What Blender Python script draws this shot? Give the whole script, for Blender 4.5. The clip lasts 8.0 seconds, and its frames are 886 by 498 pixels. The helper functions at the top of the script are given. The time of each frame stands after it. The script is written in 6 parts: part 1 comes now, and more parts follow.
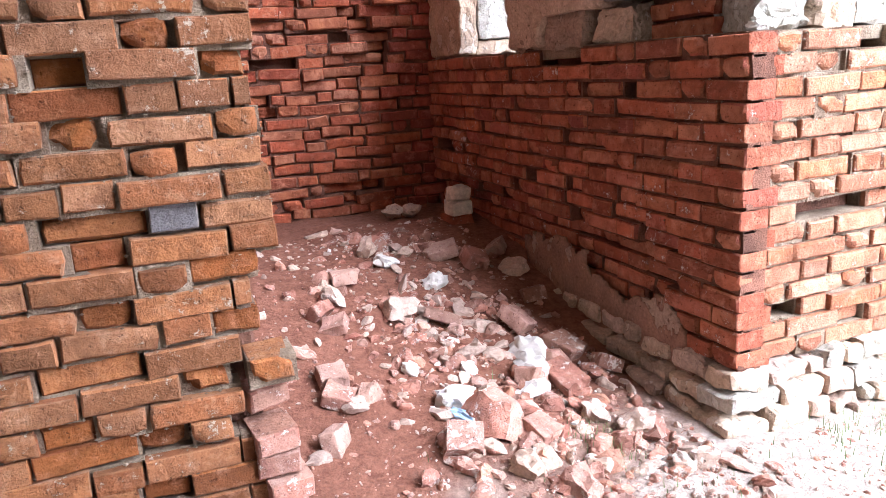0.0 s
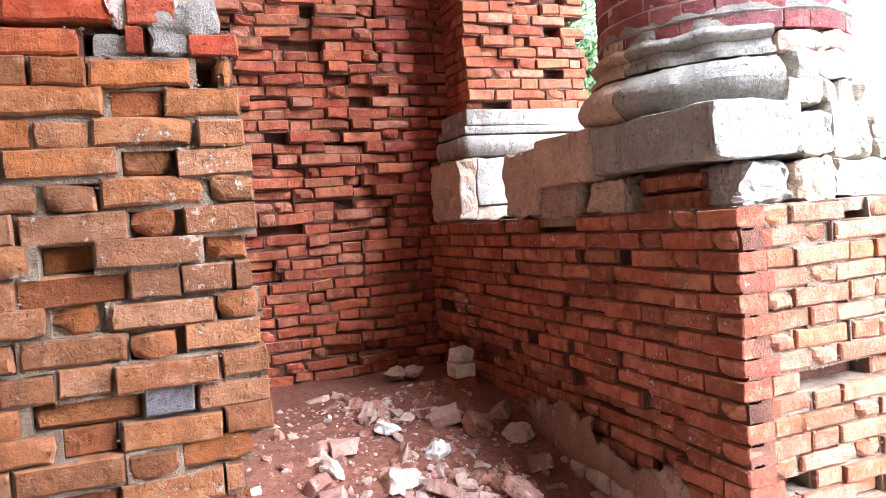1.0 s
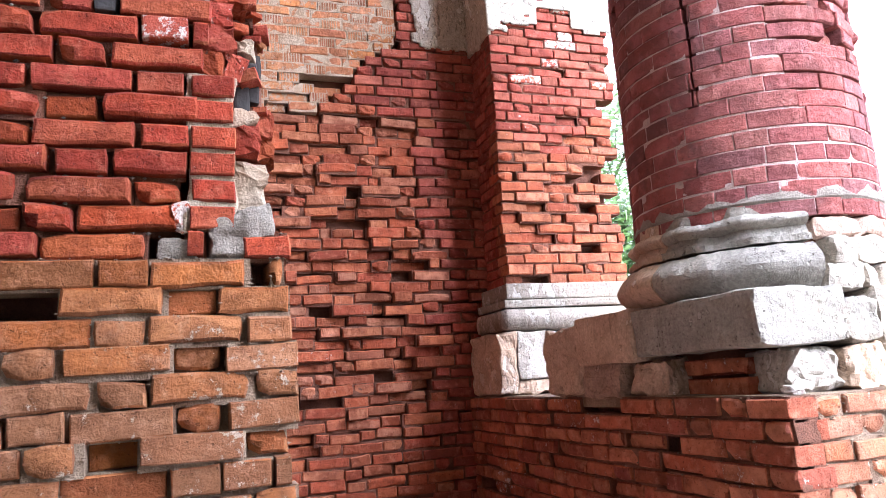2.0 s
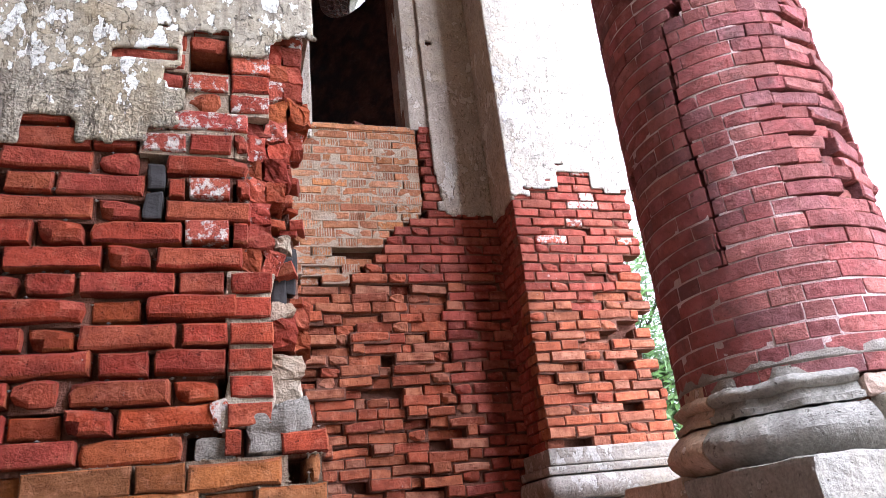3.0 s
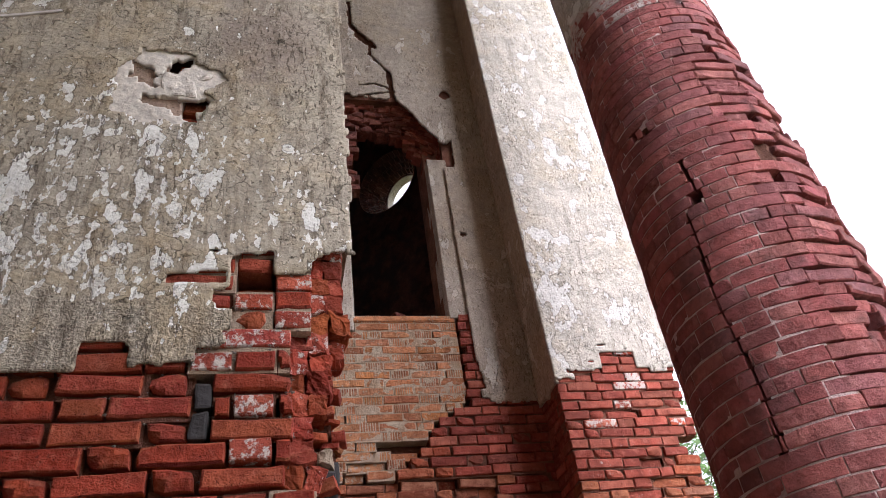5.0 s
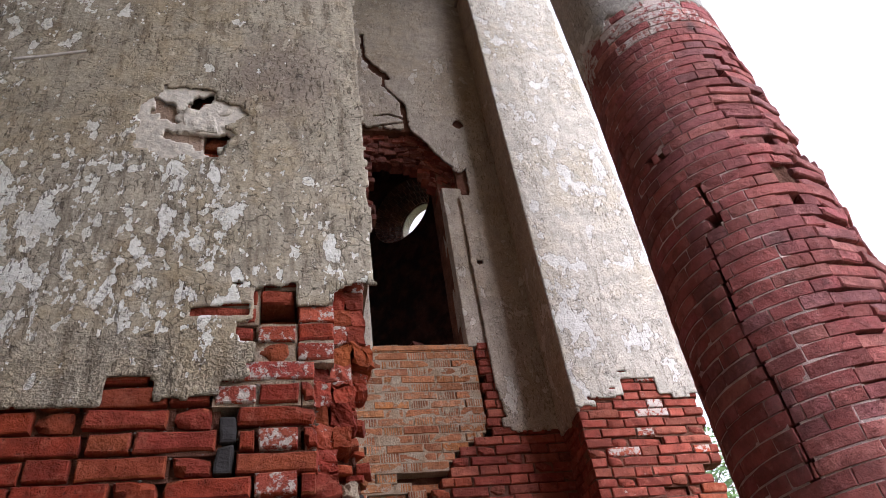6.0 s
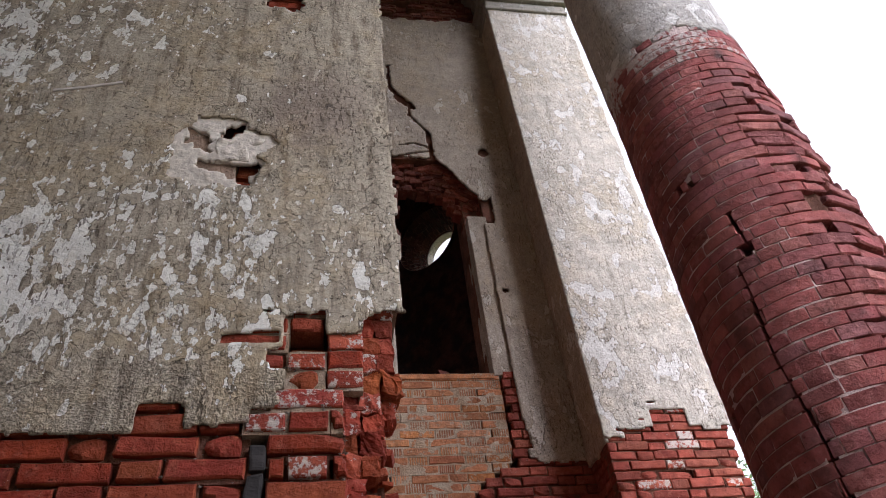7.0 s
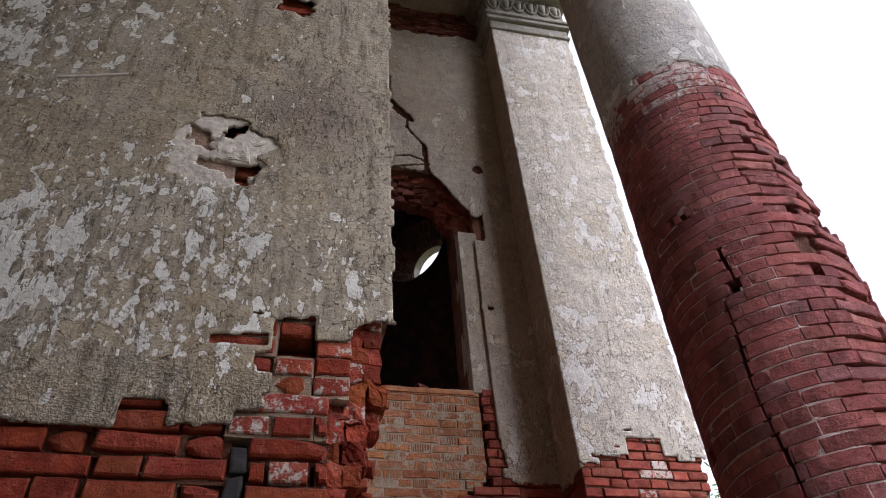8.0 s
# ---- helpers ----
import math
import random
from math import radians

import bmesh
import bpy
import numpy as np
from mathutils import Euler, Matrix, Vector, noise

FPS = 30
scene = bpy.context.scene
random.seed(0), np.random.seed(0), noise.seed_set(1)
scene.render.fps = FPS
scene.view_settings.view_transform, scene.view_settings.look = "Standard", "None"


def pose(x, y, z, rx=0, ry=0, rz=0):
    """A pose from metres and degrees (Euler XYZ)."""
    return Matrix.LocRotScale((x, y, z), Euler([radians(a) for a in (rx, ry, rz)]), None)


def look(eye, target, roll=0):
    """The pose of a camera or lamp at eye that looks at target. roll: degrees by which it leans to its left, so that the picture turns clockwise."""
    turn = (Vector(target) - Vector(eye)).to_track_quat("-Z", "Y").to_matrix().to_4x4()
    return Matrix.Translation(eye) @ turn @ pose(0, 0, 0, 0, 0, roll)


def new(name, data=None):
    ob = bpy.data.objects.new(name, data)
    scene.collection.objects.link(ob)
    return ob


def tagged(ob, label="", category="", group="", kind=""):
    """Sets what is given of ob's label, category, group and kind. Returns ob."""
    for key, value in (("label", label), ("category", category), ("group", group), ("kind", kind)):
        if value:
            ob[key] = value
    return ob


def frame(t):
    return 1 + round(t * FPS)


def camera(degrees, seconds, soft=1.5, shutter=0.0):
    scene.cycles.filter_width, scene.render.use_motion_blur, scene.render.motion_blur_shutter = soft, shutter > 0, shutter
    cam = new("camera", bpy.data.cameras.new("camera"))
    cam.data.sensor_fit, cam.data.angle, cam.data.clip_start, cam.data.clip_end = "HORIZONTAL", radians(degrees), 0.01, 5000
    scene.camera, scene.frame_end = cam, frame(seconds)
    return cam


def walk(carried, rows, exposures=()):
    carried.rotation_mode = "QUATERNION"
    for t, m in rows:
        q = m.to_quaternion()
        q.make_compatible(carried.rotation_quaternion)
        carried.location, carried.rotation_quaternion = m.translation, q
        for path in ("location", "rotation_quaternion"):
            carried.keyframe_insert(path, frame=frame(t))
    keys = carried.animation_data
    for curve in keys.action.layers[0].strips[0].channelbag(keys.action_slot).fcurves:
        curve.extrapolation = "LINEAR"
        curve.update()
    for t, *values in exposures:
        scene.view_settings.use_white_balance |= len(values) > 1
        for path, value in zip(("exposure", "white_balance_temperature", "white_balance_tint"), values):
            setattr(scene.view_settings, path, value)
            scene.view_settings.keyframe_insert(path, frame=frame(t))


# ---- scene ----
cam = camera(63.5, 8.0, 0.5)
PATH = [
    (0, (0.284, -1.996, 1.386), (0.987, -0.189, 0.897), -3.5),
    (0.5, (0.297, -1.997, 1.425), (1.015, -0.154, 1.129), -3.2),
    (0.8, (0.308, -2.009, 1.452), (1.035, -0.151, 1.302), -2.5),
    (1, (0.311, -2.011, 1.467), (1.044, -0.152, 1.388), -4.0),
    (1.5, (0.304, -2.027, 1.509), (1.005, -0.158, 1.64), -5.0),
    (1.7, (0.301, -2.034, 1.533), (0.983, -0.168, 1.765), -4.1),
    (2.8, (0.289, -2.068, 1.644), (0.883, -0.286, 2.329), -5.5),
    (3, (0.286, -2.072, 1.659), (0.849, -0.315, 2.431), -6.4),
    (3.5, (0.287, -2.096, 1.684), (0.816, -0.406, 2.614), -7.4),
    (4, (0.289, -2.124, 1.704), (0.782, -0.5, 2.762), -8.8),
    (4.5, (0.297, -2.151, 1.714), (0.752, -0.579, 2.862), -8.7),
    (6, (0.266, -2.156, 1.724), (0.666, -0.664, 2.993), -9.1),
    (6.5, (0.25, -2.147, 1.725), (0.6, -0.667, 3.024), -8.5),
    (7, (0.243, -2.149, 1.729), (0.579, -0.699, 3.064), -7.7),
    (7.5, (0.223, -2.162, 1.735), (0.598, -0.772, 3.124), -6.0),
    (8, (0.201, -2.157, 1.729), (0.577, -0.738, 3.089), -4.7),
]
EXPOSURES = [(0, 3.02, 5300, 12), (0.5, 3.28, 5320, 13), (1, 3.22, 5350, 14), (1.5, 3.38, 5350, 15), (1.7, 3.2, 5400, 17), (2.8, 2.52, 5400, 18), (3.0, 2.46, 5400, 18), (3.5, 2.34, 5550, 18), (4.0, 1.82, 5800, 19), (4.5, 1.67, 5850, 19), (6, 1.4, 5800, 19), (7, 1.2, 5800, 19), (8, 0.88, 5800, 19)]
walk(cam, [(t, look(eye, target, roll)) for t, eye, target, roll in PATH], EXPOSURES)


# ---- world, sun, exposure ----
world = bpy.data.worlds.new("sky")
scene.world = world
world.use_nodes = True
wn = world.node_tree
wn.nodes.clear()
sky = wn.nodes.new("ShaderNodeTexSky")
sky.sky_type, sky.sun_disc = "NISHITA", False
sky.sun_elevation, sky.sun_rotation = radians(38), radians(150)
sky.dust_density, sky.ozone_density = 4.0, 1.0
cloud = wn.nodes.new("ShaderNodeHueSaturation")
cloud.inputs["Saturation"].default_value, cloud.inputs["Value"].default_value = 0.06, 1.35
bg = wn.nodes.new("ShaderNodeBackground")
bg.inputs["Strength"].default_value = 0.15
wo = wn.nodes.new("ShaderNodeOutputWorld")
wn.links.new(sky.outputs[0], cloud.inputs["Color"])
even = wn.nodes.new("ShaderNodeMix")
even.data_type = "RGBA"
even.inputs[0].default_value, even.inputs[7].default_value = 0.6, (5.6, 5.6, 5.7, 1.0)
wn.links.new(cloud.outputs[0], even.inputs[6])
wn.links.new(even.outputs[2], bg.inputs["Color"])
wn.links.new(bg.outputs[0], wo.inputs["Surface"])

sun = new("sun", bpy.data.lights.new("sun", "SUN"))
sun.data.energy, sun.data.angle, sun.data.color = 1.0, radians(45), (1.0, 0.97, 0.94)
sun.matrix_world = look((3.4, -6.0, 5.4), (0, 0, 0))


# ---- materials ----
def nodes_of(name):
    m = bpy.data.materials.new(name)
    m.use_nodes = True
    t = m.node_tree
    return m, t, t.nodes["Principled BSDF"]


def math_node(t, op, a, b=0.0, clamp=False):
    n = t.nodes.new("ShaderNodeMath")
    n.operation, n.use_clamp = op, clamp
    for sock, v in zip(n.inputs, (a, b)):
        if isinstance(v, bpy.types.NodeSocket):
            t.links.new(v, sock)
        else:
            sock.default_value = v
    return n.outputs[0]


def mix(t, fac, a, b, mode="MIX"):
    n = t.nodes.new("ShaderNodeMix")
    n.data_type, n.blend_type = "RGBA", mode
    for i, v in ((0, fac), (6, a), (7, b)):
        if isinstance(v, bpy.types.NodeSocket):
            t.links.new(v, n.inputs[i])
        else:
            n.inputs[i].default_value = v if i == 0 else (*v, 1.0)
    return n.outputs[2]


def ramp(t, fac, stops, hard=False):
    n = t.nodes.new("ShaderNodeValToRGB")
    n.color_ramp.interpolation = "CONSTANT" if hard else "LINEAR"
    els = n.color_ramp.elements
    while len(els) < len(stops):
        els.new(0.5)
    for e, (p, c) in zip(els, stops):
        e.position, e.color = p, (*c, 1.0) if isinstance(c, tuple) else (c, c, c, 1.0)
    t.links.new(fac, n.inputs[0])
    return n.outputs[0]


def noise_of(t, vec, scale, detail=4.0, rough=0.6, stretch=None):
    if stretch:
        mp = t.nodes.new("ShaderNodeMapping")
        t.links.new(vec, mp.inputs["Vector"])
        mp.inputs["Scale"].default_value = stretch
        vec = mp.outputs[0]
    n = t.nodes.new("ShaderNodeTexNoise")
    t.links.new(vec, n.inputs["Vector"])
    n.inputs["Scale"].default_value, n.inputs["Detail"].default_value, n.inputs["Roughness"].default_value = scale, detail, rough
    return n.outputs["Fac"]


def bump(t, bsdf, height, strength, distance):
    n = t.nodes.new("ShaderNodeBump")
    n.inputs["Strength"].default_value, n.inputs["Distance"].default_value = strength, distance
    t.links.new(height, n.inputs["Height"])
    t.links.new(n.outputs[0], bsdf.inputs["Normal"])


def brick_material(name, colours, lime=0.62, lime_colour=(0.62, 0.55, 0.47), soot_gloom=0.0):
    """Old fired clay: each brick its own tone, with grain, pits, firing marks, lime smears, sooting and gloom painted
    for unlit brick.
    """
    m, t, b = nodes_of(name)
    pos = t.nodes.new("ShaderNodeNewGeometry").outputs["Position"]
    island = t.nodes.new("ShaderNodeNewGeometry").outputs["Random Per Island"]
    own = t.nodes.new("ShaderNodeObjectInfo").outputs["Random"]
    rnd = math_node(t, "FRACT", math_node(t, "ADD", own, island))
    k = len(colours)
    base = ramp(t, rnd, [((i + 0.5) / k, c) for i, c in enumerate(colours)])
    light = math_node(t, "FRACT", math_node(t, "MULTIPLY", rnd, 17.0))
    base = mix(t, 1.0, base, ramp(t, light, [(0.0, 0.62), (0.5, 1.0), (1.0, 1.25)]), "MULTIPLY")
    patch = noise_of(t, pos, 13.0, 6.0, 0.65)
    base = mix(t, ramp(t, patch, [(0.42, 0.0), (0.66, 0.7)]), base, tuple(0.45 * v for v in colours[0]))
    pale = noise_of(t, pos, 17.0, 7.0, 0.7)
    base = mix(t, ramp(t, pale, [(0.52, 0.0), (0.68, 0.45)]), base, tuple(min(0.8, 1.25 * v + 0.05) for v in colours[min(3, k - 1)]))
    grain = noise_of(t, pos, 150.0, 6.0, 0.75)
    base = mix(t, 0.22, base, ramp(t, grain, [(0.3, 0.2), (0.75, 0.9)]), "OVERLAY")
    hair = t.nodes.new("ShaderNodeTexVoronoi")
    hair.feature = "DISTANCE_TO_EDGE"
    hair.inputs["Scale"].default_value = 11.0
    twist = t.nodes.new("ShaderNodeVectorMath")
    twist.operation = "MULTIPLY_ADD"
    wave = t.nodes.new("ShaderNodeTexNoise")
    wave.inputs["Scale"].default_value, wave.inputs["Detail"].default_value = 22.0, 4.0
    t.links.new(pos, wave.inputs["Vector"])
    t.links.new(wave.outputs["Color"], twist.inputs[0])
    twist.inputs[1].default_value = (0.05, 0.05, 0.05)
    t.links.new(pos, twist.inputs[2])
    t.links.new(twist.outputs[0], hair.inputs["Vector"])
    hairs = math_node(t, "MULTIPLY", ramp(t, hair.outputs["Distance"], [(0.0, 1.0), (0.014, 0.0)]), ramp(t, patch, [(0.47, 0.0), (0.52, 1.0)]))
    base = mix(t, math_node(t, "MULTIPLY", hairs, 0.10), base, tuple(0.25 * v for v in colours[0]))
    smear = noise_of(t, pos, 26.0, 8.0, 0.75)
    region = noise_of(t, pos, 1.6, 3.0)
    limed = math_node(t, "ADD", smear, math_node(t, "MULTIPLY", math_node(t, "SUBTRACT", region, 0.5), 0.5))
    base = mix(t, ramp(t, limed, [(lime, 0.0), (lime + 0.05, 0.8)]), base, lime_colour)
    pits = ramp(t, noise_of(t, pos, 75.0, 3.0, 0.55), [(0.64, 0.0), (0.70, 1.0)])
    base = mix(t, math_node(t, "MULTIPLY", pits, 0.65), base, tuple(0.25 * v for v in colours[0]))
    if soot_gloom:
        base = mix(t, ramp(t, noise_of(t, pos, 5.0, 6.0), [(0.62 - soot_gloom, 0.0), (0.8 - soot_gloom, 0.75)]), base, (0.03, 0.022, 0.022))
    t.links.new(base, b.inputs["Base Color"])
    b.inputs["Roughness"].default_value = 0.92
    b.inputs["Specular IOR Level"].default_value = 0.25
    lumps = math_node(t, "ADD", math_node(t, "MULTIPLY", noise_of(t, pos, 42.0, 7.0, 0.65), 0.8), math_node(t, "MULTIPLY", noise_of(t, pos, 16.0, 3.0, 0.5), 0.9))
    height = math_node(t, "ADD", lumps, math_node(t, "MULTIPLY", grain, 0.28))
    height = math_node(t, "SUBTRACT", height, math_node(t, "ADD", math_node(t, "MULTIPLY", pits, 0.4), math_node(t, "MULTIPLY", hairs, 0.12)))
    bump(t, b, height, 1.0, 0.016)
    return m


def mortar_material(name, light, dark):
    m, t, b = nodes_of(name)
    pos = t.nodes.new("ShaderNodeNewGeometry").outputs["Position"]
    base = mix(t, ramp(t, noise_of(t, pos, 6.0, 5.0), [(0.35, 0.0), (0.65, 1.0)]), dark, light)
    grit = noise_of(t, pos, 160.0, 5.0, 0.7)
    base = mix(t, 0.45, base, ramp(t, grit, [(0.3, 0.2), (0.75, 0.9)]), "OVERLAY")
    t.links.new(base, b.inputs["Base Color"])
    b.inputs["Roughness"].default_value = 0.95
    b.inputs["Specular IOR Level"].default_value = 0.2
    bump(t, b, math_node(t, "ADD", grit, noise_of(t, pos, 40.0, 5.0)), 0.9, 0.012)
    return m


def plaster_material(name, body, patch, dark, flakes=0.6, cracks=0.5, stain=0.55, chunk=6.0, specks=0.72, pitted=0.7, low=0.0, scaly=1.0, ochre=0.4):
    """Weathered lime plaster: remains of paint, bare flakes, runs of dirt, ticks, pits and hair cracks. low: more flakes towards the foot of the coat."""
    m, t, b = nodes_of(name)
    pos = t.nodes.new("ShaderNodeNewGeometry").outputs["Position"]
    big = noise_of(t, pos, 1.1, 4.0)
    mid = noise_of(t, pos, 7.5, 8.0, 0.65)
    fine = noise_of(t, pos, 70.0, 6.0, 0.7)
    grit = noise_of(t, pos, 260.0, 3.0, 0.6)
    runs = noise_of(t, pos, 3.6, 8.0, 0.7, (5.0, 5.0, 0.8))
    base = mix(t, ramp(t, mid, [(0.36, 0.0), (0.64, 1.0)]), tuple(0.80 * v for v in body), tuple(1.10 * v for v in body))
    base = mix(t, ramp(t, runs, [(stain - 0.02, 0.0), (stain + 0.14, 0.75)]), base, dark)
    warm = math_node(t, "ADD", big, math_node(t, "MULTIPLY", math_node(t, "SUBTRACT", mid, 0.5), 0.6))
    base = mix(t, ramp(t, warm, [(0.46, 0.0), (0.64, ochre)]), base, (body[0] * 0.86, body[1] * 0.76, body[2] * 0.58))
    # crisp flakes where the top coat has come off
    loose = math_node(t, "MULTIPLY", math_node(t, "SUBTRACT", noise_of(t, pos, 0.9, 2.0), 0.5), 0.55)
    sandy = None
    if low:
        axes = t.nodes.new("ShaderNodeSeparateXYZ")
        t.links.new(pos, axes.inputs[0])
        loose = math_node(t, "ADD", loose, ramp(t, math_node(t, "MULTIPLY", axes.outputs[2], 0.1), [(0.30, low), (0.44, 0.0), (0.52, -0.5 * low)]))
        loose = math_node(t, "SUBTRACT", loose, math_node(t, "MULTIPLY", axes.outputs[0], 0.095))
        sandy = ramp(t, math_node(t, "ADD", math_node(t, "MULTIPLY", axes.outputs[2], 0.1), math_node(t, "MULTIPLY", math_node(t, "SUBTRACT", mid, 0.5), 0.06)), [(0.306, 1.0), (0.322, 0.0)])
        loose = math_node(t, "SUBTRACT", loose, math_node(t, "MULTIPLY", sandy, 0.12))
        # smoky smudge on the coat beside the broken hole
        across, up = (math_node(t, "MULTIPLY", math_node(t, "SUBTRACT", axes.outputs[i], at), 1 / size) for i, at, size in ((0, 0.20, 0.30), (2, 4.62, 0.40)))
        ring = math_node(t, "ADD", math_node(t, "MULTIPLY", across, across), math_node(t, "MULTIPLY", up, up))
        ring = math_node(t, "ADD", ring, math_node(t, "MULTIPLY", math_node(t, "SUBTRACT", runs, 0.5), 3.0))
        base = mix(t, ramp(t, ring, [(0.1, 0.6), (1.1, 0.0)]), base, (0.20, 0.15, 0.125))
    flake = math_node(t, "ADD", noise_of(t, pos, chunk, 4.5, 0.5, (1.25, 1.25, 0.8)), loose)
    small = math_node(t, "ADD", noise_of(t, pos, chunk * 3.2, 4.0, 0.5, (1.2, 1.2, 0.7)), math_node(t, "MULTIPLY", loose, 0.9))
    flaked = math_node(t, "MAXIMUM", ramp(t, flake, [(flakes, 0.0), (flakes + 0.006, 1.0)]), ramp(t, small, [(specks, 0.0), (specks + 0.01, 1.0)]))
    rim = math_node(t, "SUBTRACT", ramp(t, flake, [(flakes - 0.016, 0.0), (flakes - 0.004, 1.0)]), flaked, True)
    tone = mix(t, ramp(t, mid, [(0.4, 0.0), (0.6, 1.0)]), tuple(0.86 * v for v in patch), patch)
    base = mix(t, flaked, base, tone)
    base = mix(t, math_node(t, "MULTIPLY", rim, 0.6), base, dark)
    # thin scales of paint with a pale face and a dark lip
    second = noise_of(t, pos, 17.0, 6.0, 0.6)
    where2 = ramp(t, noise_of(t, pos, 2.2, 4.0), [(0.42, 0.0), (0.58, scaly)])
    peel = math_node(t, "MULTIPLY", ramp(t, second, [(0.555, 0.0), (0.565, 1.0)]), where2)
    lip = math_node(t, "MULTIPLY", math_node(t, "SUBTRACT", ramp(t, second, [(0.535, 0.0), (0.55, 1.0)]), ramp(t, second, [(0.555, 0.0), (0.565, 1.0)]), True), where2)
    base = mix(t, math_node(t, "MULTIPLY", peel, 0.4), base, tuple(min(0.8, 1.35 * v) for v in body))
    base = mix(t, math_node(t, "MULTIPLY", lip, 0.5), base, tuple(0.6 * v for v in dark))
    # upright ticks of dirt in clusters
    tick = ramp(t, noise_of(t, pos, 20.0, 3.0, 0.55, (3.2, 3.2, 0.9)), [(0.585, 0.0), (0.625, 1.0)])
    tick = math_node(t, "MULTIPLY", tick, ramp(t, noise_of(t, pos, 1.9, 5.0, 0.6), [(0.44, 0.0), (0.58, scaly)]))
    base = mix(t, math_node(t, "MULTIPLY", tick, 0.75), base, tuple(0.8 * v for v in dark))
    if sandy:
        grains = ramp(t, noise_of(t, pos, 85.0, 3.0, 0.6), [(0.40, 0.3), (0.50, 0.5), (0.60, 0.85)])
        base = mix(t, math_node(t, "MULTIPLY", sandy, 0.5), base, grains, "OVERLAY")
    pits = ramp(t, noise_of(t, pos, 48.0, 3.0, 0.5), [(0.66, 0.0), (0.70, 1.0)])
    base = mix(t, math_node(t, "MULTIPLY", pits, pitted), base, tuple(0.5 * v for v in dark))
    # cracks at two sizes
    warp = t.nodes.new("ShaderNodeTexNoise")
    warp.inputs["Scale"].default_value, warp.inputs["Detail"].default_value = 6.0, 6.0
    t.links.new(pos, warp.inputs["Vector"])
    nets = []
    for size, bend, wide in ((5.0, 0.28, 0.012), (21.0, 0.14, 0.028)):
        shifted = t.nodes.new("ShaderNodeVectorMath")
        shifted.operation = "MULTIPLY_ADD"
        t.links.new(warp.outputs["Color"], shifted.inputs[0])
        shifted.inputs[1].default_value = (bend, bend, bend)
        t.links.new(pos, shifted.inputs[2])
        v = t.nodes.new("ShaderNodeTexVoronoi")
        v.feature = "DISTANCE_TO_EDGE"
        v.inputs["Scale"].default_value = size
        t.links.new(shifted.outputs[0], v.inputs["Vector"])
        nets.append(ramp(t, v.outputs["Distance"], [(0.0, 1.0), (wide, 0.0)]))
    crack = math_node(t, "MULTIPLY", nets[0], ramp(t, noise_of(t, pos, 3.3, 5.0), [(cracks + 0.04, 0.0), (cracks + 0.08, 1.0)]))
    craze = math_node(t, "MULTIPLY", nets[1], ramp(t, noise_of(t, pos, 11.0, 4.0, 0.6), [(cracks + 0.04, 0.0), (cracks + 0.08, 1.0)]))
    crack = math_node(t, "MAXIMUM", math_node(t, "MULTIPLY", crack, 0.8), math_node(t, "MULTIPLY", craze, 0.35))
    crack = math_node(t, "MULTIPLY", crack, math_node(t, "SUBTRACT", 1.0, math_node(t, "MULTIPLY", flaked, 0.8)))
    base = mix(t, math_node(t, "MULTIPLY", crack, 0.8), base, tuple(0.22 * v for v in body))
    base = mix(t, 0.34, base, ramp(t, fine, [(0.34, 0.17), (0.68, 0.87)]), "OVERLAY")
    t.links.new(base, b.inputs["Base Color"])
    b.inputs["Roughness"].default_value = 0.93
    b.inputs["Specular IOR Level"].default_value = 0.2
    h = math_node(t, "ADD", math_node(t, "MULTIPLY", mid, 0.9), math_node(t, "MULTIPLY", fine, 0.16))
    for part_of, gain in ((crack, -0.7), (flaked, -0.4), (peel, 0.3), (pits, -0.6), (tick, -0.25)):
        h = math_node(t, "ADD", h, math_node(t, "MULTIPLY", part_of, gain))
    h = math_node(t, "ADD", h, math_node(t, "MULTIPLY", grit, 0.04))
    if sandy:
        h = math_node(t, "ADD", h, math_node(t, "MULTIPLY", math_node(t, "MULTIPLY", sandy, grains), 0.5))
    h = math_node(t, "ADD", h, math_node(t, "MULTIPLY", noise_of(t, pos, 55.0, 2.0, 0.5), 0.2))
    bump(t, b, h, 1.0, 0.02)
    return m


def plain(name, colour, rough=0.9, metal=0.0, spread=0.3, scale=30.0, depth=0.006):
    m, t, b = nodes_of(name)
    pos = t.nodes.new("ShaderNodeNewGeometry").outputs["Position"]
    n = noise_of(t, pos, scale, 6.0, 0.65)
    base = mix(t, ramp(t, n, [(0.3, 0.0), (0.7, 1.0)]), tuple(max(0.0, c * (1 - spread)) for c in colour), tuple(c * (1 + spread) for c in colour))
    t.links.new(base, b.inputs["Base Color"])
    b.inputs["Roughness"].default_value, b.inputs["Metallic"].default_value = rough, metal
    bump(t, b, n, 0.8, depth)
    return m


BRICK_PIER = brick_material("pier_brick", [(0.264, 0.096, 0.0355), (0.283, 0.129, 0.0595), (0.245, 0.0821, 0.027), (0.293, 0.144, 0.0749), (0.283, 0.098, 0.0279), (0.283, 0.133, 0.0654), (0.268, 0.11, 0.0423)], 0.61, (0.40, 0.33, 0.26))
BRICK_PIER_FRESH = brick_material("fresh_pier_brick", [(0.265, 0.082, 0.021), (0.285, 0.095, 0.024), (0.24, 0.07, 0.022), (0.28, 0.108, 0.038)], 0.66, (0.46, 0.36, 0.27))
BRICK_PIER_RAW = brick_material("raw_upper_brick", [(0.30, 0.05, 0.014), (0.33, 0.072, 0.018), (0.27, 0.04, 0.014), (0.34, 0.09, 0.026)], 0.70)
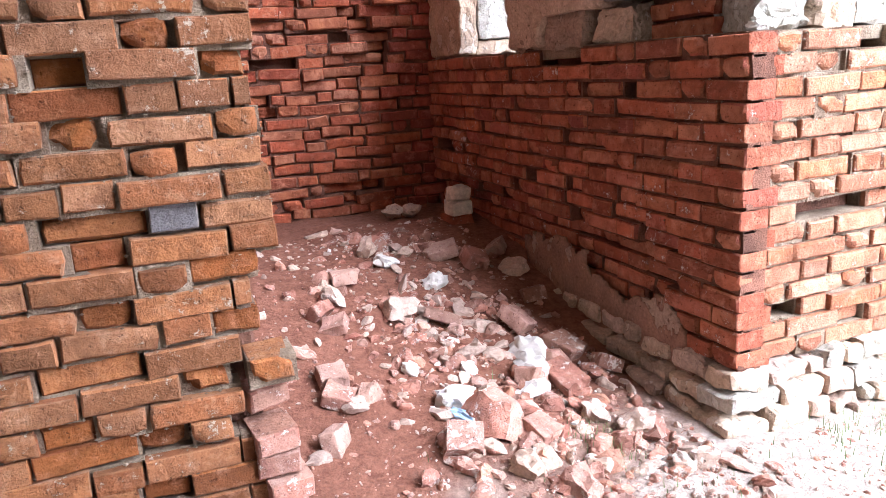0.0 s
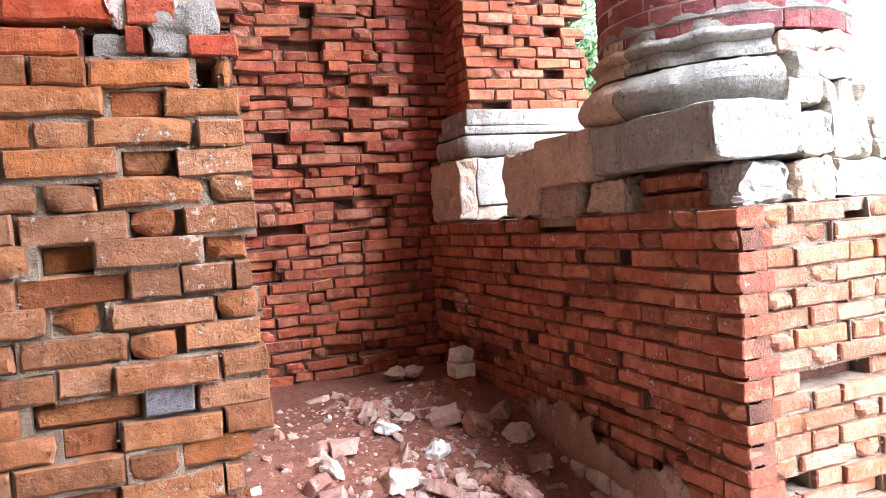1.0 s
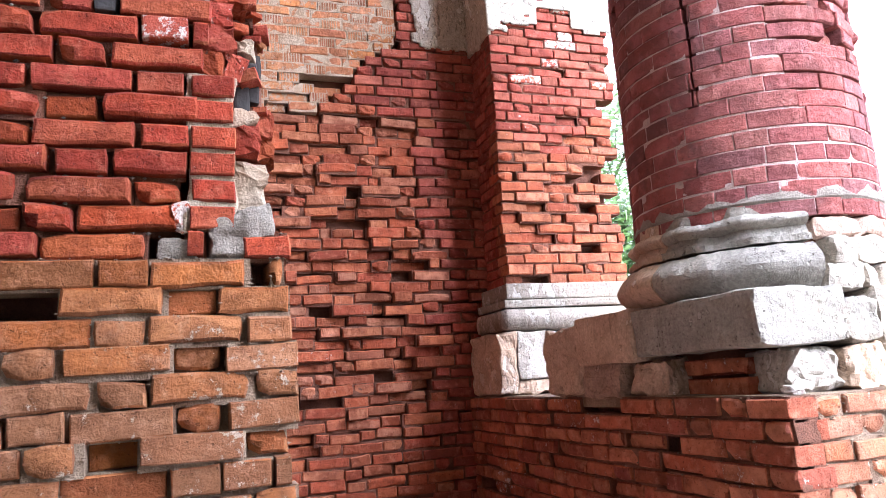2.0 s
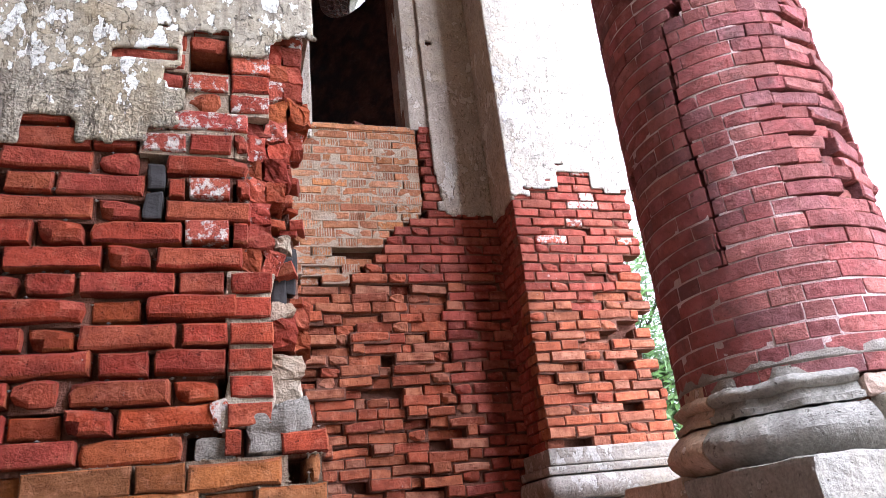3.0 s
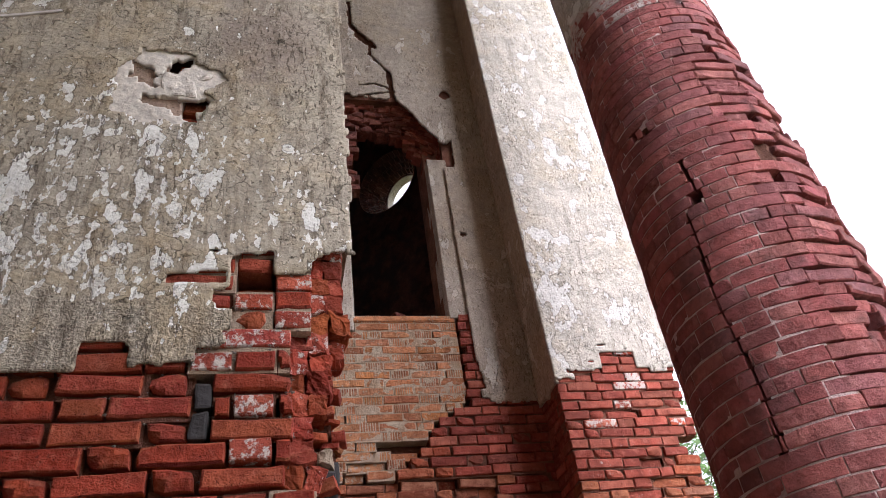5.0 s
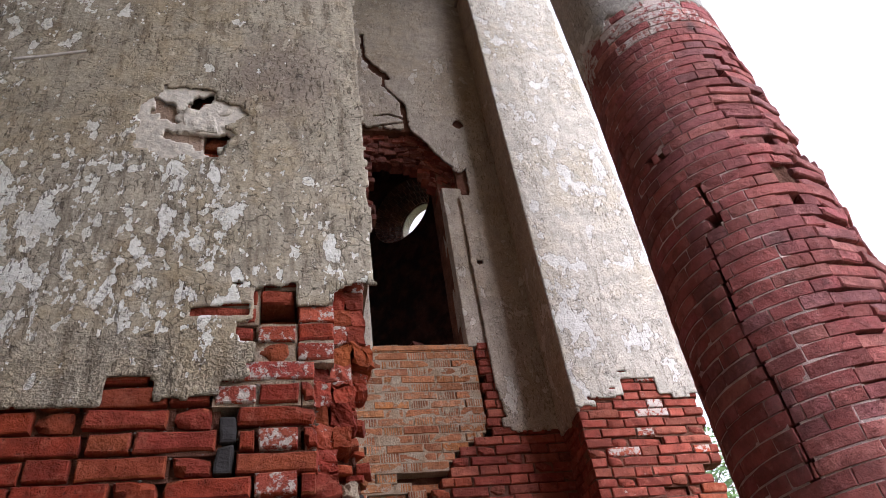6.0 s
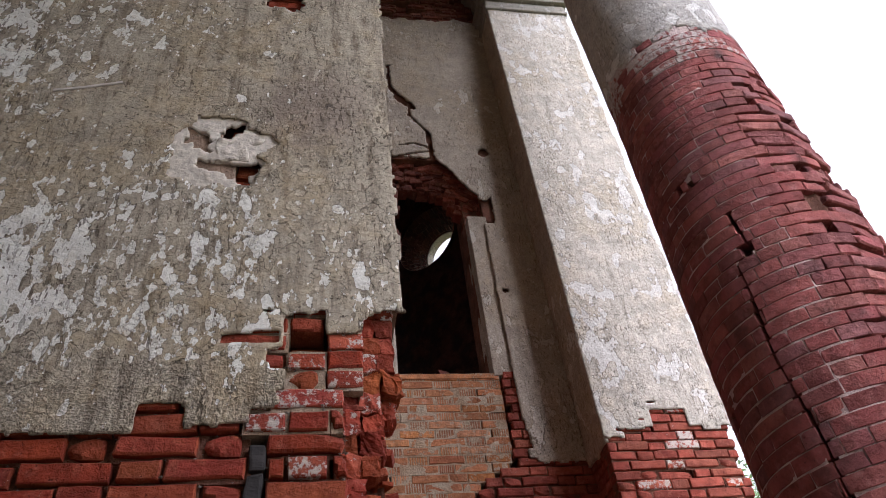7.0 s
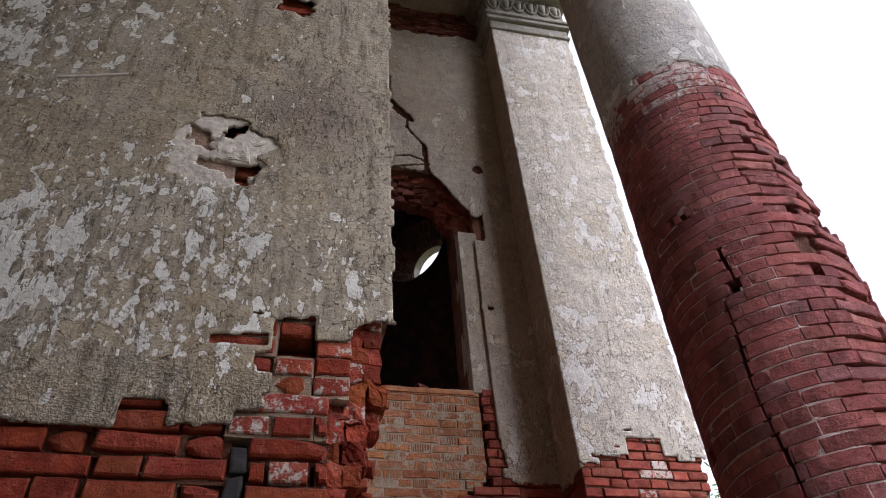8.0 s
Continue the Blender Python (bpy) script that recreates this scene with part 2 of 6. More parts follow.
BRICK_PIER_UP = brick_material("upper_pier_brick", [(0.27, 0.0335, 0.0154), (0.314, 0.0537, 0.0176), (0.245, 0.0313, 0.0187), (0.333, 0.0869, 0.0308), (0.27, 0.0425, 0.0264), (0.304, 0.0671, 0.0286)], 0.70)
BRICK_LIMED = brick_material("limed_brick", [(0.35, 0.055, 0.032), (0.40, 0.08, 0.034), (0.31, 0.048, 0.034), (0.42, 0.10, 0.05)], 0.50, (0.60, 0.56, 0.50))
BRICK_BURNT = brick_material("burnt_brick", [(0.17, 0.15, 0.15), (0.20, 0.17, 0.16), (0.15, 0.13, 0.13), (0.23, 0.18, 0.16)], 0.66)
BRICK_BACK = brick_material("wall_brick", [(0.338, 0.0792, 0.0354), (0.376, 0.106, 0.0451), (0.294, 0.06, 0.0317), (0.392, 0.15, 0.0732), (0.36, 0.0864, 0.0342), (0.36, 0.162, 0.0976), (0.365, 0.118, 0.0512)], 0.69)
BRICK_RED = brick_material("sound_wall_brick", [(0.31, 0.065, 0.0418), (0.34, 0.084, 0.0517), (0.28, 0.0538, 0.0374), (0.36, 0.112, 0.0682), (0.32, 0.0717, 0.0462)], 0.69)
BRICK_FILL = brick_material("infill_brick", [(0.44, 0.17, 0.075), (0.48, 0.21, 0.095), (0.40, 0.135, 0.065), (0.50, 0.25, 0.13), (0.47, 0.18, 0.055)], 0.56, (0.42, 0.36, 0.28))
BRICK_RUBBLE = brick_material("rubble_brick", [(0.396, 0.172, 0.12), (0.447, 0.246, 0.184), (0.344, 0.131, 0.088), (0.464, 0.295, 0.232), (0.413, 0.197, 0.128)], 0.58, (0.66, 0.56, 0.49))
# Lit copy of the pedestal clay: the front's brightness is put into its colour
BRICK_PED_LIT = brick_material("lit_pedestal_brick", [(0.37, 0.15, 0.08), (0.41, 0.185, 0.105), (0.33, 0.12, 0.065), (0.43, 0.225, 0.14), (0.38, 0.135, 0.06)], 0.64, (0.52, 0.44, 0.36))
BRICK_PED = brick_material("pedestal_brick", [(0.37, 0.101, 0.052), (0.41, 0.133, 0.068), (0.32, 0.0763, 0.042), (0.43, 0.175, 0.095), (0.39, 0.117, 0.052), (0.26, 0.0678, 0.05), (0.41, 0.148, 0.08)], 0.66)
BRICK_COL = brick_material("column_brick", [(0.285, 0.0784, 0.0713), (0.32, 0.0986, 0.0821), (0.26, 0.0672, 0.0691), (0.34, 0.128, 0.105), (0.27, 0.0784, 0.0756), (0.22, 0.0874, 0.0864)], 0.76, (0.5, 0.42, 0.38), 0.04)
BRICK_COL_LIMED = brick_material("limed_column_brick", [(0.26, 0.07, 0.06), (0.30, 0.09, 0.07), (0.24, 0.06, 0.06), (0.33, 0.12, 0.10)], 0.47, (0.52, 0.47, 0.43))
# Lining clay paled in colour to stand for light inside the round tunnel
BRICK_LINING = brick_material("lining_brick", [(0.50, 0.26, 0.20), (0.56, 0.32, 0.25), (0.44, 0.21, 0.16), (0.60, 0.40, 0.33)], 0.55, (0.70, 0.66, 0.60))
# Recess dark painted into the clay of the ring, eaves and sill bricks
BRICK_RECESS = brick_material("recess_dark_brick", [(0.15, 0.04, 0.028), (0.19, 0.055, 0.035), (0.12, 0.034, 0.026), (0.22, 0.085, 0.06)], 0.70, (0.34, 0.28, 0.23), 0.06)
BRICK_ARCH = brick_material("arch_brick", [(0.26, 0.062, 0.04), (0.31, 0.085, 0.052), (0.21, 0.05, 0.036), (0.33, 0.13, 0.09)], 0.64, (0.44, 0.38, 0.31), 0.02)
# Room clay blackened in colour, so the chamber stays dark despite the opening
BRICK_DARK = brick_material("room_brick", [(0.17, 0.07, 0.055), (0.21, 0.09, 0.07), (0.13, 0.055, 0.046), (0.19, 0.08, 0.062)], 0.8, (0.16, 0.14, 0.13), 0.2)
MORTAR = mortar_material("pale_mortar", (0.34, 0.26, 0.185), (0.14, 0.082, 0.052))
MORTAR_RED = mortar_material("dusty_mortar", (0.235, 0.105, 0.068), (0.108, 0.048, 0.031))
MORTAR_FILL = mortar_material("infill_mortar", (0.47, 0.385, 0.29), (0.36, 0.255, 0.17))
MORTAR_COL = mortar_material("column_mortar", (0.66, 0.54, 0.50), (0.45, 0.31, 0.285))
CEMENT = mortar_material("grey_cement", (0.37, 0.335, 0.285), (0.17, 0.14, 0.115))
PLASTER_PIER = plaster_material("pier_plaster", (0.435, 0.378, 0.288), (0.80, 0.78, 0.71), (0.13, 0.10, 0.072), 0.708, 0.45, 0.505, 9.0, 0.705, 0.6, 0.17, 1.0, 0.6)
PALE_COAT = plain("pale_lime_coat", (0.57, 0.515, 0.435), 0.95, 0.0, 0.3, 26.0, 0.012)
PLASTER_WALL = plaster_material("wall_plaster", (0.44, 0.38, 0.31), (0.58, 0.53, 0.46), (0.22, 0.175, 0.13), 0.66, 0.56, 0.58)
PLASTER_PIL = plaster_material("pilaster_plaster", (0.53, 0.48, 0.405), (0.63, 0.60, 0.55), (0.24, 0.195, 0.15), 0.585, 0.47, 0.555, 6.0, 0.68)
STONE = plaster_material("limestone", (0.385, 0.345, 0.29), (0.49, 0.455, 0.40), (0.25, 0.205, 0.165), 0.58, 0.62, 0.56, 9.0, 0.7, 0.5, 0.0, 0.15)
# Limestone copy for the pilaster base, its shade put into the colour
STONE_SHADED = plaster_material("shaded_limestone", (0.285, 0.25, 0.21), (0.40, 0.365, 0.32), (0.17, 0.135, 0.105), 0.60, 0.58, 0.53, 9.0, 0.7, 0.5, 0.0, 0.3)
STONE_BROWN = plaster_material("brown_stone", (0.48, 0.355, 0.26), (0.58, 0.48, 0.39), (0.24, 0.17, 0.12), 0.64, 0.6, 0.56, 9.0, 0.7, 0.5, 0.0, 0.15)
STONE_RUBBLE = plaster_material("dusty_stone", (0.42, 0.30, 0.24), (0.53, 0.43, 0.37), (0.30, 0.18, 0.13), 0.68, 0.75, 0.6, 14.0, 0.72, 0.15, 0.0, 0.1)
RENDER = plaster_material("dusty_render", (0.33, 0.235, 0.175), (0.42, 0.33, 0.26), (0.20, 0.125, 0.09), 0.64, 0.6, 0.58, 9.0, 0.7, 0.4, 0.0, 0.2)
RENDER_RED = plaster_material("red_dusted_render", (0.27, 0.15, 0.105), (0.35, 0.24, 0.18), (0.17, 0.085, 0.06), 0.62, 0.6, 0.58, 9.0, 0.7, 0.4, 0.0, 0.2)
STONE_GREY = plaster_material("grey_stone", (0.28, 0.26, 0.225), (0.38, 0.355, 0.315), (0.16, 0.14, 0.12), 0.66, 0.6, 0.56, 9.0, 0.74, 0.6, 0.0, 0.15)
IRON = plain("rusted_iron", (0.022, 0.018, 0.017), 0.85, 0.0)
BARK = plain("bark", (0.12, 0.09, 0.06), 0.95, 0.0, 0.4, 18.0, 0.02)
LEAF = plain("leaf", (0.10, 0.19, 0.038), 0.6, 0.0, 0.5, 3.0, 0.001)
GRASS = plain("grass_blade", (0.13, 0.18, 0.06), 0.7, 0.0, 0.4, 5.0, 0.001)
WHITE_LIME = plain("lime_lump", (0.58, 0.53, 0.48), 0.95, 0.0, 0.22, 22.0, 0.015)
PLASTIC = plain("blue_plastic", (0.35, 0.48, 0.62), 0.4, 0.0, 0.1)


def ground_material():
    m, t, b = nodes_of("ground")
    pos = t.nodes.new("ShaderNodeNewGeometry").outputs["Position"]
    sep = t.nodes.new("ShaderNodeSeparateXYZ")
    t.links.new(pos, sep.inputs[0])
    big = noise_of(t, pos, 2.2, 5.0)
    fine = noise_of(t, pos, 70.0, 6.0, 0.7)
    crumbs = noise_of(t, pos, 24.0, 6.0, 0.7)
    # red brick dust, its colour lowered further to carry the recess's shade
    dust = mix(t, ramp(t, crumbs, [(0.35, 0.0), (0.68, 1.0)]), (0.14, 0.052, 0.033), (0.245, 0.11, 0.07))
    soil = mix(t, ramp(t, crumbs, [(0.35, 0.0), (0.65, 1.0)]), (0.27, 0.205, 0.165), (0.46, 0.385, 0.325))
    meadow = mix(t, ramp(t, crumbs, [(0.4, 0.0), (0.6, 1.0)]), (0.09, 0.12, 0.04), (0.22, 0.20, 0.10))
    reach = math_node(t, "ADD", sep.outputs["Y"], math_node(t, "MULTIPLY", math_node(t, "SUBTRACT", big, 0.5), 1.4))
    reach = math_node(t, "SUBTRACT", reach, math_node(t, "MULTIPLY", math_node(t, "SUBTRACT", sep.outputs["X"], 1.0), 0.35))
    base = mix(t, ramp(t, math_node(t, "ADD", reach, 0.9), [(0.25, 0.0), (0.95, 1.0)]), soil, dust)
    far = t.nodes.new("ShaderNodeVectorMath")
    far.operation = "LENGTH"
    t.links.new(pos, far.inputs[0])
    base = mix(t, ramp(t, math_node(t, "MULTIPLY", math_node(t, "ADD", far.outputs["Value"], math_node(t, "MULTIPLY", big, 4.0)), 0.08), [(0.55, 0.0), (0.85, 1.0)]), base, meadow)
    base = mix(t, 0.4, base, ramp(t, fine, [(0.3, 0.25), (0.75, 0.85)]), "OVERLAY")
    t.links.new(base, b.inputs["Base Color"])
    b.inputs["Roughness"].default_value = 0.97
    b.inputs["Specular IOR Level"].default_value = 0.15
    bump(t, b, math_node(t, "ADD", crumbs, math_node(t, "MULTIPLY", fine, 0.5)), 0.9, 0.02)
    return m


GROUND = ground_material()


# ---- mesh tools ----
def mesh_of(name, verts, faces, mat, smooth=False):
    me = bpy.data.meshes.new(name)
    me.from_pydata([tuple(v) for v in verts], [], [tuple(f) for f in faces])
    me.materials.append(mat)
    if smooth:
        me.polygons.foreach_set("use_smooth", [True] * len(me.polygons))
    me.update()
    return me


def thing(name, label, category, at=(0, 0, 0), kind="", group=""):
    ob = new(name)
    ob.empty_display_size = 0.2
    ob.location = at
    return tagged(ob, label, category, group, kind)


def under(ob, parent):
    """Hangs ob under parent and leaves it where it stands."""
    ob.parent = parent
    ob.matrix_parent_inverse = parent.matrix_basis.inverted()
    return ob


def part(name, bm, mat, parent=None, label="", smooth=False):
    if isinstance(bm, bpy.types.Mesh):
        me = bm
    else:
        me = bpy.data.meshes.new(name)
        bm.to_mesh(me)
        bm.free()
        me.materials.append(mat)
    if smooth:
        me.polygons.foreach_set("use_smooth", [True] * len(me.polygons))
    ob = new(name, me)
    if parent:
        under(ob, parent)
    return tagged(ob, label) if label else ob


def add_box(bm, x0, x1, y0, y1, z0, z1, bevel=0.0, cuts=0, rough=0.0, seed=0):
    """A block in bm, with worn edges and an uneven skin."""
    tmp = bmesh.new()
    bmesh.ops.create_cube(tmp, size=1.0)
    for v in tmp.verts:
        v.co = Vector(((x0 + x1) / 2 + v.co.x * (x1 - x0), (y0 + y1) / 2 + v.co.y * (y1 - y0), (z0 + z1) / 2 + v.co.z * (z1 - z0)))
    if bevel:
        bmesh.ops.bevel(tmp, geom=tmp.edges[:], offset=bevel, segments=2, affect="EDGES", profile=0.6)
    if cuts:
        bmesh.ops.subdivide_edges(tmp, edges=[e for e in tmp.edges if e.calc_length() > 0.06], cuts=cuts, use_grid_fill=True)
    if rough:
        off = Vector((seed * 3.7, seed * 1.3, seed * 2.1))
        for v in tmp.verts:
            v.co += noise.noise_vector(v.co * 9 + off) * rough + noise.noise_vector(v.co * 30 + off) * rough * 0.4
    me = bpy.data.meshes.new("tmp")
    tmp.to_mesh(me)
    tmp.free()
    bm.from_mesh(me)
    bpy.data.meshes.remove(me)
    return bm


def shard(x0, x1, y0, y1, z0, z1, rough, seed):
    """A broken lump of masonry with chipped, faceted faces."""
    bm = bmesh.new()
    bmesh.ops.create_cube(bm, size=1.0)
    bmesh.ops.subdivide_edges(bm, edges=bm.edges[:], cuts=3, use_grid_fill=True)
    off, mid = Vector((seed * 3.7, seed * 1.3, seed * 2.1)), Vector(((x0 + x1) / 2, (y0 + y1) / 2, (z0 + z1) / 2))
    for v in bm.verts:
        q = v.co * (1.0 - 0.16 * max(0.0, v.co.length - 0.62))
        v.co = mid + Vector((q.x * (x1 - x0), q.y * (y1 - y0), q.z * (z1 - z0)))
        v.co += noise.noise_vector(v.co * 14 + off) * rough + noise.noise_vector(v.co * 45 + off) * rough * 0.5
    return bm


def block(name, dims, mat, parent=None, bevel=0.0, cuts=0, rough=0.0, seed=0, label=""):
    return part(name, add_box(bmesh.new(), *dims, bevel, cuts, rough, seed), mat, parent, label)


# ---- masonry ----
def brick_mesh(name, length, height, depth, mat, seed, wear, dished=True, rag=1.0):
    """One brick: its front at y = 0, its foot at z = 0, with a chamfered, worn and slightly dished face."""
    rng = random.Random(seed)
    nx, nz = (4, 2) if length > 0.2 else (3, 2)
    c = (0.003 + 0.0055 * wear) * (0.5 + 0.28 * rag * (rag > 1.2) + 0.5 * (rag <= 1.2)) if dished else 0.0025
    off = Vector((seed * 1.7, seed * 0.9, seed * 2.3))
    ring = [(i / nx, 0.0) for i in range(nx)] + [(1.0, j / nz) for j in range(nz)] + [(1 - i / nx, 1.0) for i in range(nx)] + [(0.0, 1 - j / nz) for j in range(nz)]
    chip = {i: rng.random() ** 3 for i in range(len(ring))}
    snapped = wear > 0.8 and rng.random() < 0.4
    slant = rng.uniform(-1, 1)
    verts, faces, n = [], [], len(ring)
    for y, inset in ((depth, 0.0), (c, 0.0), (0.0, c)):
        for i, (a, b) in enumerate(ring):
            x, z = (a - 0.5) * (length - 2 * inset), inset + b * (height - 2 * inset)
            p = Vector((x, y, z))
            if y < depth:
                k = noise.noise_vector(p * 17 + off)
                p += Vector((k.x * 0.004, k.y * 0.003, k.z * 0.003)) * (0.5 + wear) * rag
                w = wear * (0.015 if a in (0.0, 1.0) and b in (0.0, 1.0) else 0.0035) * chip[i]
                if snapped and a > 0.99:
                    p += Vector((-0.012 - 0.01 * slant * (b - 0.5) * 2, 0.012 * abs(slant), 0.0))
                p += Vector((-math.copysign(w, x) if a in (0.0, 1.0) else 0.0, 1.6 * w, (w if b < 0.5 else -w) * (1 if b in (0.0, 1.0) else 0)))
            verts.append(p)
    for s_ in range(2):
        for i in range(n):
            j = (i + 1) % n
            faces.append((s_ * n + i, s_ * n + j, (s_ + 1) * n + j, (s_ + 1) * n + i))
    dish = rng.random() < 0.35 * wear and dished
    inner = []
    for i in range(1, nx):
        x = (i / nx - 0.5) * (length - 2 * c)
        p = Vector((x, 0.0, height / 2))
        p.y += noise.noise(p * 13 + off) * 0.004 * (0.4 + wear) * rag + (0.009 * rng.random() if dish else 0.0)
        inner.append(len(verts))
        verts.append(p)
    f = 2 * n
    low, right, top, left = f, f + nx + 1, f + nx + nz, f + n - 1
    for i in range(nx):
        a0 = inner[i - 1] if i > 0 else left
        a1 = inner[i] if i < nx - 1 else right
        faces.append((f + i, f + i + 1, a1, a0))
        t0 = f + 2 * nx + nz - i
        t1 = t0 - 1
        faces.append((a0, a1, t1, t0))
    me = mesh_of(name, verts, [fc[::-1] for fc in faces], mat, dished)
    if dished:
        me.set_sharp_from_angle(angle=radians(28))
    return me


def ribbed_mesh(name, length, height, depth, mat, seed):
    """The slotted end of a hollow brick: upright ribs with grooves between."""
    rng = random.Random(seed)
    n = 7
    verts, faces = [], []
    edge = []
    for i in range(n):
        a, b = -0.5 + i / n, -0.5 + (i + 0.58) / n
        edge += [(a * length, 0.0), (b * length, 0.0), (b * length, 0.012), ((-0.5 + (i + 1) / n) * length, 0.012)]
    edge[-1] = (length / 2, 0.0)
    edge[-2] = (length / 2 - 0.001, 0.0)
    for x, y in edge:
        d = rng.uniform(0, 0.002)
        verts += [Vector((x, y + d, 0.0)), Vector((x, y + d, height)), Vector((x, depth, height)), Vector((x, depth, 0.0))]
    for i in range(len(edge) - 1):
        k, q = 4 * i, 4 * i + 4
        faces += [(k, q, q + 1, k + 1), (k + 1, q + 1, q + 2, k + 2), (k + 3, q + 3, q, k)]
    e = 4 * (len(edge) - 1)
    faces += [(0, 1, 2, 3), (e, e + 3, e + 2, e + 1)]
    return mesh_of(name, verts, faces, mat)


SL, HL, BH = 0.262, 0.128, 0.066


def pool(name, mat, height=BH, wear=1.0, n=8, rag=1.0):
    return {"S": [brick_mesh(name, SL, height, 0.125, mat, 11 + i, wear * (0.15 + 0.28 * (i % 4)), True, rag) for i in range(n)],
            "H": [brick_mesh(name, HL, height, 0.16, mat, 71 + i, wear * (0.15 + 0.28 * (i % 4)), True, rag) for i in range(n)]}


def lay(parent, placed, near, name="brick", limit=300):
    """placed: (mesh, matrix). The limit nearest to the plan point are pieces of their own, the rest one joined part."""
    order = sorted(range(len(placed)), key=lambda i: (placed[i][1].translation - Vector(near)).length)
    for i in order[:limit]:
        ob = new(name, placed[i][0])
        ob.matrix_basis = placed[i][1]
        under(ob, parent)
    rest = order[limit:]
    if rest:
        verts, faces = [], []
        for i in rest:
            me, m = placed[i]
            k = len(verts)
            verts += [m @ v.co for v in me.vertices]
            faces += [[k + j for j in p.vertices] for p in me.polygons]
        me = mesh_of("farther_bricks", verts, faces, placed[rest[0]][0].materials[0])
        kinds = [placed[rest[0]][0].materials[0]]
        slots = []
        for i in rest:
            mat = placed[i][0].materials[0]
            if mat not in kinds:
                kinds.append(mat)
                me.materials.append(mat)
            slots += [kinds.index(mat)] * len(placed[i][0].polygons)
        me.polygons.foreach_set("material_index", slots)
        ob = new("farther_bricks", me)
        tagged(under(ob, parent), "", "", "", "stuff")


def retone(placed, old, fresh, test):
    """The same bricks out of another clay where test(place) holds."""
    twin = {me: fresh[k][i] for k in "SH" for i, me in enumerate(old[k])}
    return [(twin[me] if me in twin and test(m.translation) else me, m) for me, m in placed]


def mortar_bed(parent, cells, mat, name="mortar"):
    """cells: (matrix, half length, foot, head, recess): rough beds behind and between the bricks."""
    verts, faces = [], []
    rng = random.Random(5)
    for m, hl, z0, z1, rec in cells:
        k = len(verts)
        n = 3
        for j in range(n + 1):
            u = -hl + 2 * hl * j / n
            for z in (z0, z1):
                verts.append(m @ Vector((u, rec + rng.uniform(-0.006, 0.006), z)))
                verts.append(m @ Vector((u, 0.13, z)))
        for j in range(n):
            a, b = k + 4 * j, k + 4 * j + 4
            faces += [(a, b, b + 2, a + 2), (a, a + 1, b + 1, b), (a + 2, b + 2, b + 3, a + 3)]
        faces += [(k, k + 2, k + 3, k + 1), (k + 4 * n, k + 4 * n + 1, k + 4 * n + 3, k + 4 * n + 2)]
    ob = new(name, mesh_of(name, verts, faces, mat))
    return tagged(under(ob, parent), "", "", "", "stuff")


def mortar_lumps(parent, cells, mat, per, seed):
    """Crumbs of mortar that cling to the joints."""
    rng = random.Random(seed)
    verts, faces = [], []
    for m, hl, z0, z1, rec in cells:
        for _ in range(per):
            edge = rng.random() < 0.3
            u, z = (rng.choice((-1, 1)) * hl, rng.uniform(z0, z1)) if edge else (rng.uniform(-hl, hl), rng.choice((z0 + 0.002, z1 - 0.002)))
            c = Vector((u, max(0.004, rec - rng.uniform(0.0, 0.022)), z))
            a, k = rng.uniform(0.003, 0.0085), len(verts)
            for d in ((1, 0, 0), (-1, 0, 0), (0, 1.6, 0), (0, -1, 0), (0, 0, 0.7), (0, 0, -0.7)):
                verts.append(m @ (c + Vector((d[0] * a * rng.uniform(0.7, 1.4), d[1] * a * rng.uniform(0.6, 1.2), d[2] * a * rng.uniform(0.6, 1.2)))))
            faces += [(k + i, k + j, k + l) for i, j, l in ((0, 4, 3), (3, 4, 1), (1, 4, 2), (2, 4, 0), (0, 3, 5), (3, 1, 5), (1, 2, 5), (2, 0, 5))]
    return tagged(under(new("mortar_grit", mesh_of("mortar_grit", verts, faces, mat)), parent), "", "", "", "stuff")


